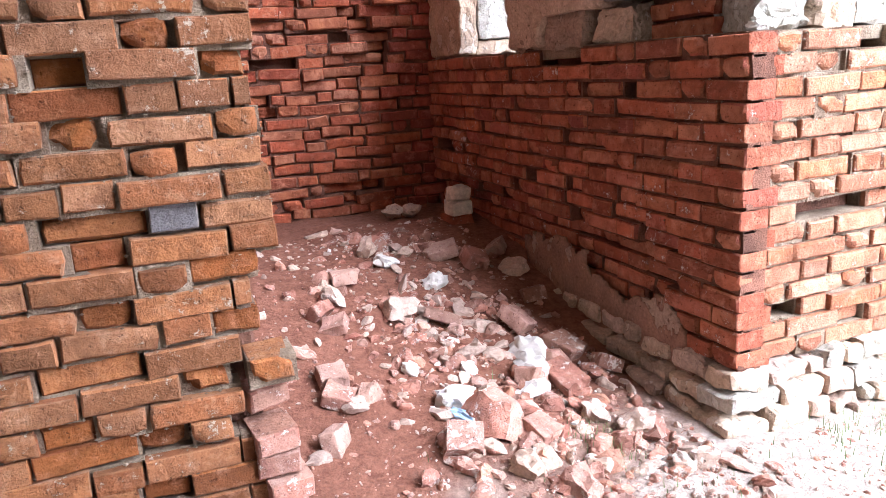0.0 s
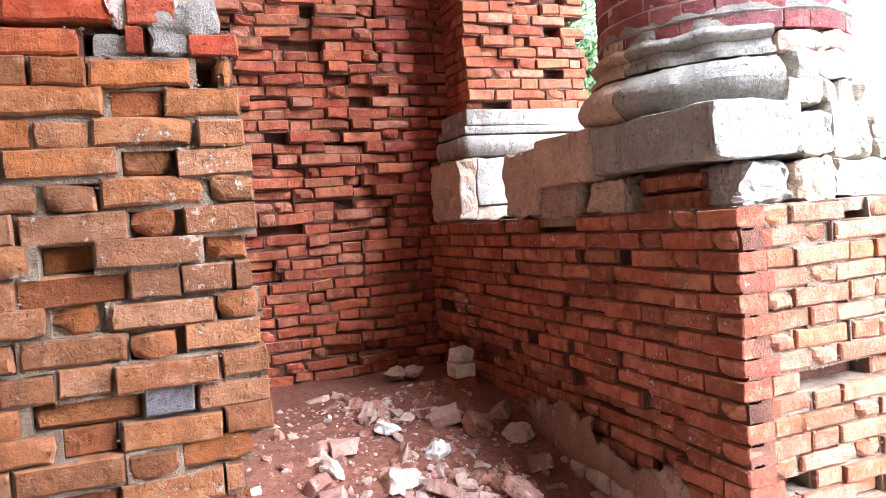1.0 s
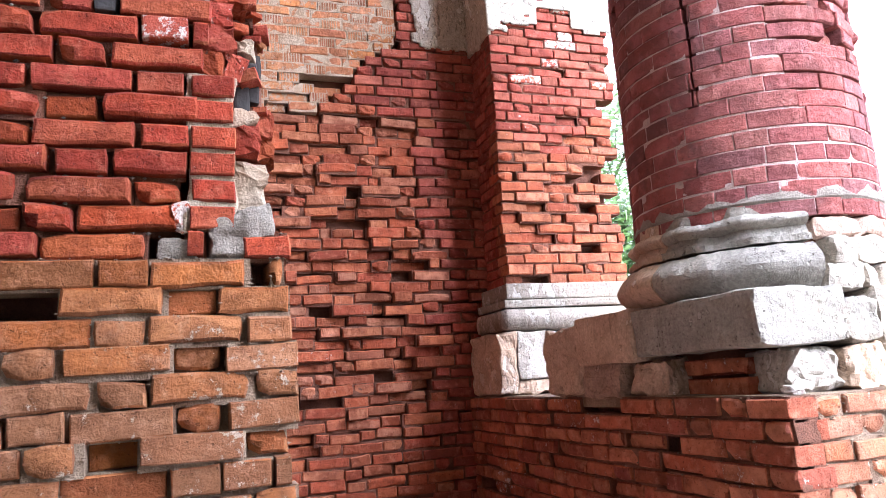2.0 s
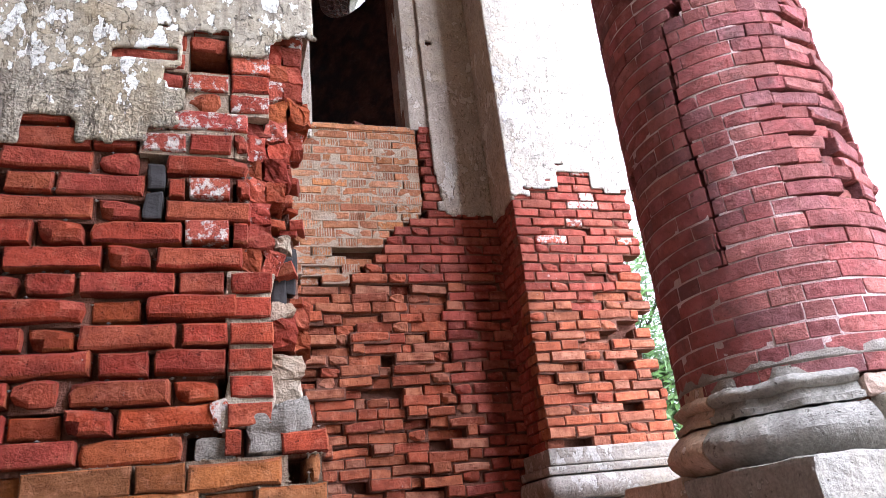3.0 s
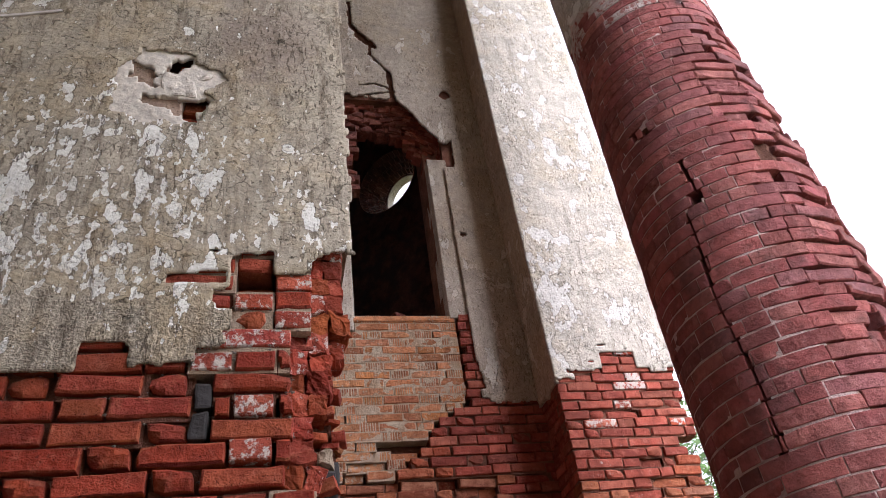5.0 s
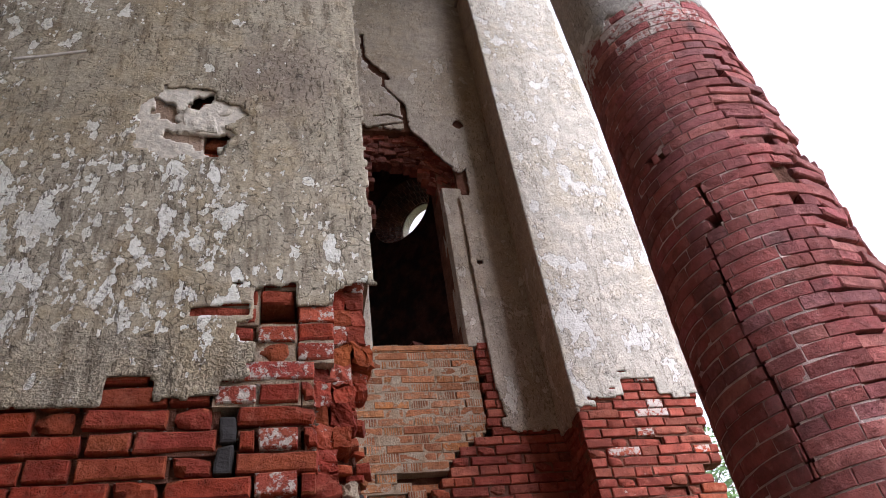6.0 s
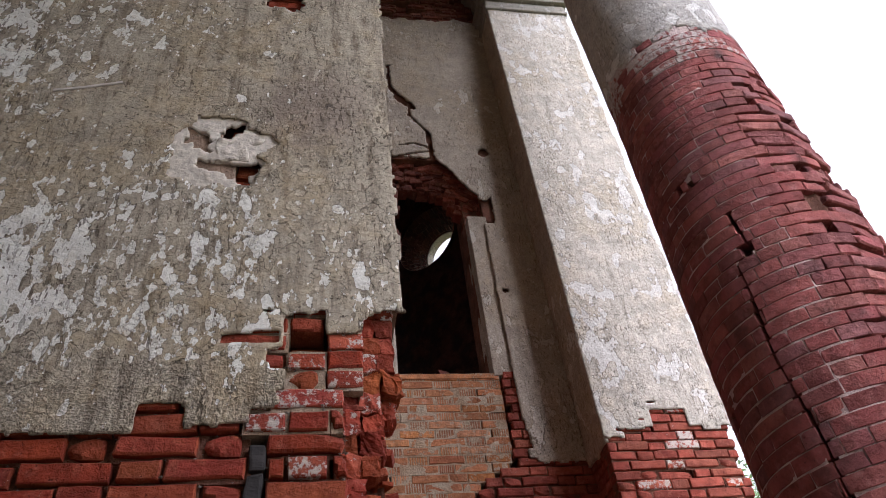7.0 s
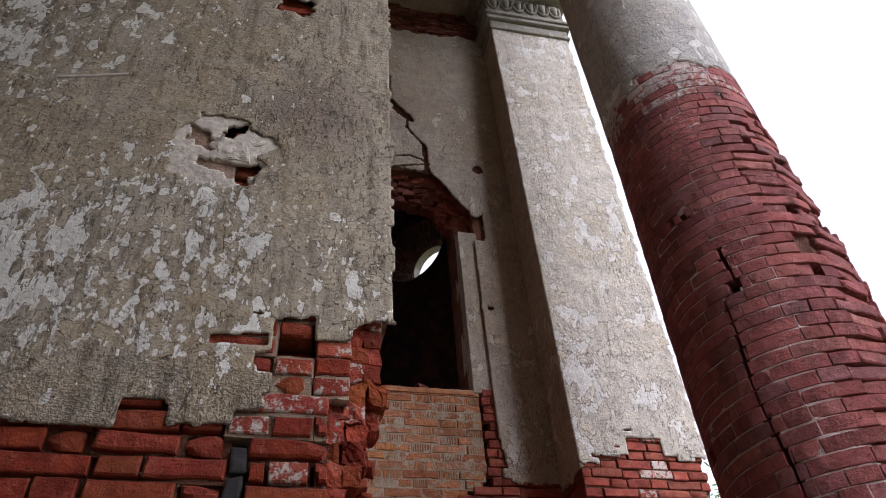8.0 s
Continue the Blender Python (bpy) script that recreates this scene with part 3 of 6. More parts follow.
def courses(base, u0, u1, z0, count, rise, meshes, seed, state, right_to_left=True, flip=0, joint=0.011, jitter=1.0, bed=(0.014, 0.03), tall=(0.94, 1.04), odd=0.12):
    """Flemish courses between u0 and u1 of a face. base: the face's pose (x along it, y into it).
    state(u, z, kind, rng) gives a brick's depth behind the face, or None where it is missing. Returns placed bricks and mortar cells."""
    rng = random.Random(seed)
    placed, cells = [], []
    for k in range(count):
        z = z0 + k * rise
        lo, hi = (u0(z) if callable(u0) else u0), (u1(z) if callable(u1) else u1)
        u, i = 0.0, 0
        span = hi - lo
        while u < span - 0.03:
            if (k + flip) % 2 == 0:
                kind = "H" if i % 2 == 0 else "S"
                length = HL if kind == "H" else SL
            else:
                kind = "H" if i % 2 == 1 else "S"
                length = HL if kind == "H" else SL
                if i == 0:
                    length = 0.75 * SL
            if rng.random() < odd:
                length *= rng.uniform(0.8 if odd < 0.2 else 0.5, 1.05)
            length = min(length, span - u)
            mid = hi - u - length / 2 if right_to_left else lo + u + length / 2
            u += length + joint * rng.uniform(0.5, 1.5)
            i += 1
            if length < 0.045:
                continue
            d = state(mid, z, kind, rng)
            if d is None:
                continue
            full = SL if kind == "S" else HL
            m = base @ Matrix.Translation((mid, d, z + rng.uniform(-0.003, 0.003) * jitter)) @ Matrix.Rotation(rng.gauss(0, 0.012) * jitter, 4, "Y") @ Matrix.Rotation(rng.gauss(0, 0.018) * jitter, 4, "Z")
            placed.append((rng.choice(meshes[kind]), m @ Matrix.Diagonal((length / full, 1, rng.uniform(*tall), 1))))
            if d > 0.07:
                continue
            ends = i == 1 or u >= span - 0.03
            cells.append((base @ Matrix.Translation((mid, 0, z)), length / 2 + (-0.003 if ends else 0.008), -0.012, rise - 0.004, d + rng.uniform(*bed)))
    return placed, cells


BOND = {"S": 0.252, "T": 0.192, "H": 0.124, "Q": 0.044, "L": 0.124, "B": 0.124, "X": 0.252}


def bonded(rows, z0, rise, lo, pools, seed, jitter=1.0, joint=0.012, bed=(0.014, 0.04), tall=(0.96, 1.08), fresh=()):
    """Courses laid from their right end by a bond: S stretcher, T three-quarter, H header, Q closer, L limed and B burnt header,
    small letters set back, ^ before a proud brick, X and x fallen ones, _ a gap. rows: course, its right end, its bond."""
    rng = random.Random(seed)
    placed, cells = [], []
    for k, edge, bond in rows:
        z, u, proud, i = z0 + k * rise, edge, False, 0
        while u > lo:
            code = bond[i] if i < len(bond) else rng.choice("SHSHh")
            i += 1
            if code == "^":
                proud = True
                continue
            if code == "_":
                u -= 0.05
                continue
            kind = code.upper() if code != "x" else "H"
            length = BOND[kind] * rng.uniform(0.97, 1.03)
            mid = u - length / 2
            u -= length + joint * rng.uniform(0.6, 1.4)
            if code == "X":
                continue
            back = code.islower()
            d = 0.09 if code == "x" else rng.uniform(0.02, 0.05) if back else rng.uniform(0.0, 0.012 if k < 13 else 0.004)
            if proud:
                d, proud = -0.018, False
            shelf = pools["deep" if back or k in fresh else "face"] if kind not in "LB" else pools["limed" if kind == "L" else "burnt"]
            fit = "S" if length > 0.17 else "H"
            m = Matrix.Translation((mid, d, z + rng.uniform(-0.004, 0.004) * jitter)) @ Matrix.Rotation(rng.gauss(0, 0.013) * jitter, 4, "Y") @ Matrix.Rotation(rng.gauss(0, 0.02) * jitter, 4, "Z")
            placed.append((rng.choice(shelf[fit]), m @ Matrix.Diagonal((length / (SL if fit == "S" else HL), 1, rng.uniform(*tall), 1))))
            if d < 0.07:
                cells.append((Matrix.Translation((mid, 0, z)), length / 2 + (-0.003 if i == 1 else 0.008), -0.012, rise - 0.004, d + rng.uniform(*bed)))
    return placed, cells


def sheet(name, base, u0, u1, z0, z1, keep, mat, parent=None, step=0.025, thick=0.022, rough=0.004, label=""):
    """A coat of plaster with a ragged edge: x along the face, y into it. keep(u, z) > 0 where the coat is left."""
    nu, nz = int((u1 - u0) / step), int((z1 - z0) / step)
    grid, verts, faces = {}, [], []

    def vert(i, j):
        if (i, j) not in grid:
            u, z = u0 + (u1 - u0) * i / nu, z0 + (z1 - z0) * j / nz
            p = base @ Vector((u, 0, z))
            n = noise.noise(p * 3.1) * rough * 1.6 + noise.noise(p * 14) * rough * 0.7
            wob = noise.noise_vector(p * 31) * step * 0.35
            edge = 0 < i < nu and 0 < j < nz
            grid[i, j] = len(verts)
            verts.append(base @ Vector((u + (wob.x if edge else 0), n, z + (wob.z if edge else 0))))
        return grid[i, j]

    for i in range(nu):
        for j in range(nz):
            if keep(u0 + (u1 - u0) * (i + 0.5) / nu, z0 + (z1 - z0) * (j + 0.5) / nz) > 0:
                faces.append((vert(i, j), vert(i + 1, j), vert(i + 1, j + 1), vert(i, j + 1)))
    # the torn edge runs smoothly instead of along the cells
    count, nextto = {}, {}
    for f in faces:
        for a, b in zip(f, f[1:] + f[:1]):
            count[min(a, b), max(a, b)] = count.get((min(a, b), max(a, b)), 0) + 1
    for (a, b), n in count.items():
        if n == 1:
            nextto.setdefault(a, []).append(b)
            nextto.setdefault(b, []).append(a)
    rim_of = {v: k for k, v in grid.items()}
    for _ in range(1):
        moved = {}
        for v, near in nextto.items():
            i, j = rim_of[v]
            if len(near) == 2 and 0 < i < nu and 0 < j < nz:
                moved[v] = verts[v].lerp((verts[near[0]] + verts[near[1]]) / 2, 0.3)
        for v, p in moved.items():
            verts[v] = p
    me = mesh_of(name, verts, faces, mat, True)
    ob = new(name, me)
    so = ob.modifiers.new("thickness", "SOLIDIFY")
    so.thickness, so.offset = thick, -1.0
    if parent:
        under(ob, parent)
    return tagged(ob, label) if label else ob


def fbm(u, z, s=3.0, seed=0.0):
    p = Vector((u * s, seed, z * s))
    return noise.noise(p) + 0.5 * noise.noise(p * 2.1) + 0.25 * noise.noise(p * 4.3)




# ---- ground ----
def smooth(a, b, v):
    k = min(1.0, max(0.0, (v - a) / (b - a)))
    return k * k * (3 - 2 * k)


def ground_z(x, y):
    """Level before the portico, a bank of brick dust rising to the back of the recess."""
    inside = smooth(3.2, 2.4, x) * smooth(-0.6, 0.4, x + 0.4 * y)
    h = 0.43 * smooth(-0.25, 2.25, y + 0.35 * (1.9 - x)) * inside
    near = smooth(9.0, 4.0, math.hypot(x - 1, y))
    h += near * (0.03 * noise.noise(Vector((x * 1.7, y * 1.7, 0))) + 0.018 * noise.noise(Vector((x * 6, y * 6, 3))) + 0.008 * noise.noise(Vector((x * 17, y * 17, 7))))
    return h


def ground():
    fine_x, fine_y = np.arange(-3.0, 6.0, 0.05), np.arange(-4.0, 3.0, 0.05)
    xs = [-400, -150, -60, -30, -15, -8, -5] + list(fine_x) + [6.5, 8, 11, 16, 30, 60, 150, 400]
    ys = [-400, -150, -60, -30, -15, -8, -5.5] + list(fine_y) + [3.5, 5, 8, 13, 20, 35, 60, 150, 400]
    verts = [(x, y, ground_z(x, y)) for y in ys for x in xs]
    w = len(xs)
    faces = [(j * w + i, j * w + i + 1, (j + 1) * w + i + 1, (j + 1) * w + i) for j in range(len(ys) - 1) for i in range(w - 1)]
    ob = new("ground", mesh_of("ground", verts, faces, GROUND, True))
    return tagged(ob, "trampled pale earth with a bank of red brick dust", "ground", "", "structure")


ground()

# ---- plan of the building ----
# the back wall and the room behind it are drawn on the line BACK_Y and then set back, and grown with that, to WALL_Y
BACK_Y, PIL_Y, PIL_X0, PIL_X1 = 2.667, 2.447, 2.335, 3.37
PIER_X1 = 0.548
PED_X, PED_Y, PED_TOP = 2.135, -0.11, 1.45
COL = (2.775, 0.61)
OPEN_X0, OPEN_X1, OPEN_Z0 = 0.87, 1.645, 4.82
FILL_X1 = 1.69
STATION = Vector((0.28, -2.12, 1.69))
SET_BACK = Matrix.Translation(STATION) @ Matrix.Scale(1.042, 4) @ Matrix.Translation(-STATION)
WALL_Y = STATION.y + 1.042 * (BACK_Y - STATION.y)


# ---- back wall ----
CRACK = (((0.99, 9.1), (0.99, 8.67), 0.02), ((0.99, 8.67), (1.07, 8.51), 0.03), ((1.07, 8.51), (1.21, 8.31), 0.04), ((1.19, 8.33), (1.18, 8.16), 0.018), ((1.18, 8.16), (1.36, 7.87), 0.014), ((1.36, 7.87), (1.38, 7.4), 0.022), ((1.04, 7.64), (1.2, 7.68), 0.010), ((1.2, 7.68), (1.37, 7.6), 0.014), ((1.02, 7.47), (1.36, 7.56), 0.012))


def back_wall():
    core = new("wall_north", None)
    bm = bmesh.new()
    y0, y1 = BACK_Y + 0.15, BACK_Y + 0.45
    add_box(bm, -2.6, OPEN_X0 - 0.06, y0, y1, -0.3, 11.3)
    add_box(bm, OPEN_X0 - 0.06, OPEN_X1, y0, y1, -0.3, OPEN_Z0 - 0.02)
    add_box(bm, OPEN_X1, PIL_X1 - 0.1, y0, y1, -0.3, 11.3)
    add_box(bm, OPEN_X0 - 0.06, OPEN_X1, y0, y1, 7.62, 11.3)
    me = bpy.data.meshes.new("wall_north")
    bm.to_mesh(me)
    bm.free()
    me.materials.append(MORTAR_RED)
    bpy.data.objects.remove(core)
    core = tagged(new("wall_north", me), "weathered red brick wall with peeling grey plaster above", "wall", "", "structure")

    def decay(u, z, kind, rng):
        r = rng.random()
        rough = smooth(0.9, 1.6, z) * smooth(1.95, 1.55, u)
        if u > 1.8 + 0.1 * fbm(u, z, 4) and z > 1.0:
            return abs(rng.gauss(0, 0.004))
        if r < 0.012 + 0.05 * rough:
            return None
        if r < 0.10 + 0.42 * rough:
            return rng.uniform(0.02, 0.095)
        if r > 1.0 - 0.14 * rough:
            return -rng.uniform(0.008, 0.03)
        return abs(rng.gauss(0, 0.008 + 0.02 * rough))

    def fill_right(z):
        """The torn right end of the hollow-brick filling: it leans back to the left below."""
        lean = 0.34 * smooth(4.05, 3.75, z) + 0.28 * smooth(3.72, 3.45, z)
        return FILL_X1 - 0.005 - lean + 0.05 * fbm(3.0, math.floor(z / 0.0705) * 0.7, 3.0) * smooth(4.3, 4.0, z)

    def fill_edge(z):
        return 0.40 if z < 3.46 else fill_right(z) + 0.012

    meshes = pool("brick", BRICK_BACK, BH, 1.2, 8, 1.3)
    low, beds = courses(Matrix.Translation((0, BACK_Y, 0)), 0.40, PIL_X0 - 0.01, 0.25, 43, 0.0752, meshes, 21, decay, bed=(0.012, 0.05), jitter=3.2, tall=(0.86, 1.1), odd=0.4)
    high, more = courses(Matrix.Translation((0, BACK_Y, 0)), fill_edge, PIL_X0 - 0.01, 0.25 + 43 * 0.0752, 18, 0.0752, meshes, 22, lambda u, z, k, r: abs(r.gauss(0, 0.006)))
    sound = pool("brick", BRICK_RED)
    low = retone(low, meshes, sound, lambda v: v.x > 1.85 + 0.15 * fbm(v.x, v.z, 2.5))
    high = retone(high, meshes, sound, lambda v: v.x > 1.45)
    lay(core, low + high, (1.6, BACK_Y, 1.6))
    mortar_bed(core, beds + more, MORTAR_RED)
    fill = pool("infill_brick", BRICK_FILL, 0.062, 0.45)
    fill["H"] = [ribbed_mesh("infill_brick", HL, 0.062, 0.1, BRICK_FILL, 500 + i) for i in range(6)] + fill["H"][:2]

    def even(u, z, kind, rng):
        if 3.66 < z < 3.73 and 1.05 < u < 1.62:
            return None if rng.random() < 0.75 else 0.03
        if z < 3.64 and rng.random() < 0.25:
            return rng.uniform(0.04, 0.09)
        return 0.02 + abs(rng.gauss(0, 0.004))

    face, bed = courses(Matrix.Translation((0, BACK_Y, 0)), 0.55, fill_right, 3.49, 19, 0.0705, fill, 23, even, flip=1, joint=0.014, jitter=0.6, bed=(0.001, 0.007))
    lay(core, face, (1.3, BACK_Y, 4.2), "infill_brick")
    mortar_bed(core, bed, MORTAR_FILL, "infill_mortar")
    # plaster beside and over the opening
    def coat(u, z):
        if OPEN_X0 - 0.02 < u < OPEN_X1 + 0.15 + 0.008 * fbm(u, z, 5) and z < 6.75 + 0.02 * fbm(u, z, 8):
            return -1
        lip = 7.46 - 0.62 * smooth(1.35, 1.88, u) + 0.05 * fbm(u, z, 7, 2.0)
        if z >= 6.5 and u < 1.90 + 0.03 * fbm(u, z, 6) and z < lip:
            return -1
        for (xa, za), (xb, zb), wide in CRACK:
            q = min(1.0, max(0.0, ((u - xa) * (xb - xa) + (z - za) * (zb - za)) / ((xb - xa) ** 2 + (zb - za) ** 2)))
            if math.hypot(u - xa - q * (xb - xa), z - za - q * (zb - za)) < 1.15 * wide * (1 + 0.7 * fbm(u, z, 12)):
                return -1
        if math.hypot((u - 1.94) / 0.06, (z - 7.56) / 0.075) < 1 + 0.3 * fbm(u, z, 15) or math.hypot(u - 1.874, z - 5.664) < 0.03:
            return -1
        foot = 4.03 + 0.02 * fbm(u, 0, 9)
        if u < 1.86 - 0.16 * (z - 4.05) + 0.05 * math.floor(2.5 * fbm(0, math.floor(z / 0.0752), 1.7)) and z < 4.66 + 0.06 * fbm(u, z, 6):
            return -1
        return min(z - foot, 10.25 + 0.12 * fbm(u, z, 3) - z)
    sheet("plaster", Matrix.Translation((0, BACK_Y - 0.012, 0)), 0.3, PIL_X0 + 0.005, 3.9, 10.6, coat, PLASTER_WALL, core, 0.015, 0.02, 0.005, "stained grey-beige plaster with cracks")
    block("upper_backing", (0.3, PIL_X0 - 0.02, BACK_Y + 0.03, BACK_Y + 0.128, 7.45, 10.05), MORTAR_RED, core, 0.0, 6, 0.01, 8)
    block("side_backing", (OPEN_X1 + 0.17, PIL_X0 - 0.02, BACK_Y + 0.03, BACK_Y + 0.128, 4.9, 7.35), MORTAR_RED, core, 0.0, 6, 0.01, 9)
    # brick face behind the plaster, round the arch and under the eaves, its recess dark painted in
    arch = pool("arch_brick", BRICK_RECESS, BH, 1.2, 8, 1.6)
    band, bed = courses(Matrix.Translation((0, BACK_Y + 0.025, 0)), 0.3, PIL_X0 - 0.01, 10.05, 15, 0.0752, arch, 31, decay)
    raw = pool("arch_brick", BRICK_ARCH, BH, 1.2, 8, 1.6)
    jambs = []
    rng = random.Random(8)
    for k in range(24):
        z = OPEN_Z0 + 0.0752 * k
        jambs.append((raw["H"][k % 8], Matrix.Translation((OPEN_X1 + 0.068 + rng.uniform(0.0, 0.012) - 0.0, BACK_Y + 0.27, z))))
    # broken ring over the opening: set back behind the plaster, level at first, then falling to the right
    for k in range(24):
        f = k / 23
        x, fall = 0.80 + 1.04 * f, smooth(0.55, 1.0, f)
        for row in range(5):
            z = 7.16 - 0.66 * fall + 0.074 * row + rng.uniform(-0.025, 0.025)
            if rng.random() < (0.3 if row == 0 else 0.08):
                continue
            shift = 0.10 * fall * row / 4
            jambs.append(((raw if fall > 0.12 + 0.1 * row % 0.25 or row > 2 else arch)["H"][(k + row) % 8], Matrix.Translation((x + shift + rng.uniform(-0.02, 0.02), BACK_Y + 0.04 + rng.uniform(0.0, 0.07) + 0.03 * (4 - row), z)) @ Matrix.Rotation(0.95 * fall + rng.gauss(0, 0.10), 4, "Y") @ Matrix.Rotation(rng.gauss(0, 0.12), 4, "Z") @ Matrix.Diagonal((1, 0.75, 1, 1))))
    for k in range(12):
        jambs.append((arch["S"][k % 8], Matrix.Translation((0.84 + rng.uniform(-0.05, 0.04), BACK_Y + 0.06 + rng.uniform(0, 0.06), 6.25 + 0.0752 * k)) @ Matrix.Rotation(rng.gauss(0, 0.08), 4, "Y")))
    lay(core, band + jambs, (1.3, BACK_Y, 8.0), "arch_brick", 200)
    mortar_bed(core, bed, MORTAR_RED, "upper_mortar")
    block("jamb", (OPEN_X1 + 0.002, OPEN_X1 + 0.19, BACK_Y + 0.014, BACK_Y + 0.25, OPEN_Z0 - 0.02, 6.62), PLASTER_WALL, core, 0.01, 5, 0.006, 3)
    block("left_jamb", (OPEN_X0 - 0.12, OPEN_X0 - 0.005, BACK_Y + 0.0, BACK_Y + 0.4, OPEN_Z0 - 0.02, 6.3), PLASTER_PIL, core, 0.01, 5, 0.008, 4)
    heap = [(arch["SH"[k % 2]][k % 8], Matrix.Translation((rng.uniform(OPEN_X0 + 0.1, OPEN_X1 - 0.1), BACK_Y + rng.uniform(0.3, 0.65), OPEN_Z0 + 0.06 * (k % 3))) @ Euler((rng.gauss(0, 0.4), rng.gauss(0, 0.4), rng.uniform(0, 6.3))).to_matrix().to_4x4()) for k in range(12)]
    lay(core, heap, (1.3, BACK_Y, 4.8), "fallen_brick", 12)
    block("sill", (OPEN_X0 - 0.1, OPEN_X1 + 0.0, BACK_Y + 0.015, BACK_Y + 0.8, OPEN_Z0 - 0.05, OPEN_Z0 - 0.005), BRICK_FILL, core, 0.006, 4, 0.006, 6)
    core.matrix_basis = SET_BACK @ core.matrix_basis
    return core


back_wall()


# ---- dark room behind the opening, with a round light ----
def room():
    bm = bmesh.new()
    x0, x1, y0, y1, z0, z1 = -0.6, 3.0, BACK_Y + 0.45, 6.5, 4.4, 9.6
    add_box(bm, x0 - 0.3, x0, y0, y1, z0, z1)
    for za, zb in ((z0 - 0.3, z0), (z1, z1 + 0.4)):
        ring = [(x0 - 0.3, y0 + 0.002), (2.35, y0 + 0.002), (2.35, 3.7), (-0.3, y1), (x0 - 0.3, y1)]
        low = [bm.verts.new((x, y, za)) for x, y in ring]
        top = [bm.verts.new((x, y, zb)) for x, y in ring]
        bm.faces.new(low[::-1])
        bm.faces.new(top)
        for i in range(5):
            bm.faces.new((low[i], low[(i + 1) % 5], top[(i + 1) % 5], top[i]))
    ob = part("wall_room", bm, BRICK_DARK)
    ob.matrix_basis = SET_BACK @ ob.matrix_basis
    tagged(ob, "dark brick inner walls of a vaulted chamber", "wall", "", "structure")
    # slanting wall with the oculus: a slab with a round tunnel through it
    n = 40
    me_verts, faces = [], []
    for y, r in ((0.0, 0.463), (0.346, 0.292), (0.356, 0.292), (0.46, 0.28)):
        for i in range(n):
            a = 2 * math.pi * i / n
            w = 1 + 0.02 * noise.noise(Vector((math.cos(a) * 4, y * 5, math.sin(a) * 4)))
            me_verts.append((r * w * math.cos(a), y, r * w * math.sin(a)))
    for s in range(3):
        for i in range(n):
            j = (i + 1) % n
            faces.append((s * n + i, s * n + j, (s + 1) * n + j, (s + 1) * n + i))
    k = len(me_verts)
    for y in (0.0, 0.46):
        for i in range(n):
            a = 2 * math.pi * i / n
            c, sn = math.cos(a), math.sin(a)
            q = 1.0 / max(c / 1.25, -c / 2.6, abs(sn) / 3.3)
            me_verts.append((q * c, y, q * sn))
    for i in range(n):
        j = (i + 1) % n
        faces += [(k + i, k + j, j, i), (3 * n + i, 3 * n + j, k + n + j, k + n + i)]
    ob = new("wall_oculus", mesh_of("wall_oculus", me_verts, faces, BRICK_DARK))
    ob.matrix_basis = Matrix.Translation((1.561, 4.4, 7.934)) @ Matrix.Rotation(radians(-48.3), 4, "Z")
    tagged(ob, "thick brick wall pierced by a round light", "wall", "", "structure")
    # brick lining of the round light
    lining = pool("lining_brick", BRICK_LINING, BH, 0.8)
    rows = []
    m0 = ob.matrix_basis.copy()
    for r in range(4):
        for i in range(30):
            a = 2 * math.pi * (i + 0.5 * (r % 2)) / 30
            m = m0 @ Matrix.Rotation(a, 4, "Y") @ Matrix.Translation((0, 0.005 + 0.084 * r, 0.468 - 0.0427 * r)) @ Matrix.Rotation(radians(-116.3), 4, "X") @ Matrix.Diagonal((0.74 * (1 - 0.092 * r), 0.1, 1.2, 1))
            rows.append((lining["H"][(i + r) % 8], m))
    lay(ob, rows, (1.6, 4.3, 7.8), "lining_brick", 120)
    ring = bmesh.new()
    vs = [[ring.verts.new((rr * math.cos(2 * math.pi * i / 40), yy, rr * math.sin(2 * math.pi * i / 40))) for i in range(40)] for yy, rr in ((0.352, 0.30), (0.352, 0.282), (0.463, 0.274), (0.463, 0.284))]
    for a, b2 in ((0, 1), (1, 2), (2, 3), (3, 0)):
        for i in range(40):
            ring.faces.new((vs[a][i], vs[a][(i + 1) % 40], vs[b2][(i + 1) % 40], vs[b2][i]))
    reveal = part("reveal", ring, PLASTER_PIL, None, "whitewashed outer reveal")
    reveal.matrix_basis = m0
    under(reveal, ob)
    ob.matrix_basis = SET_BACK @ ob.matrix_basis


room()


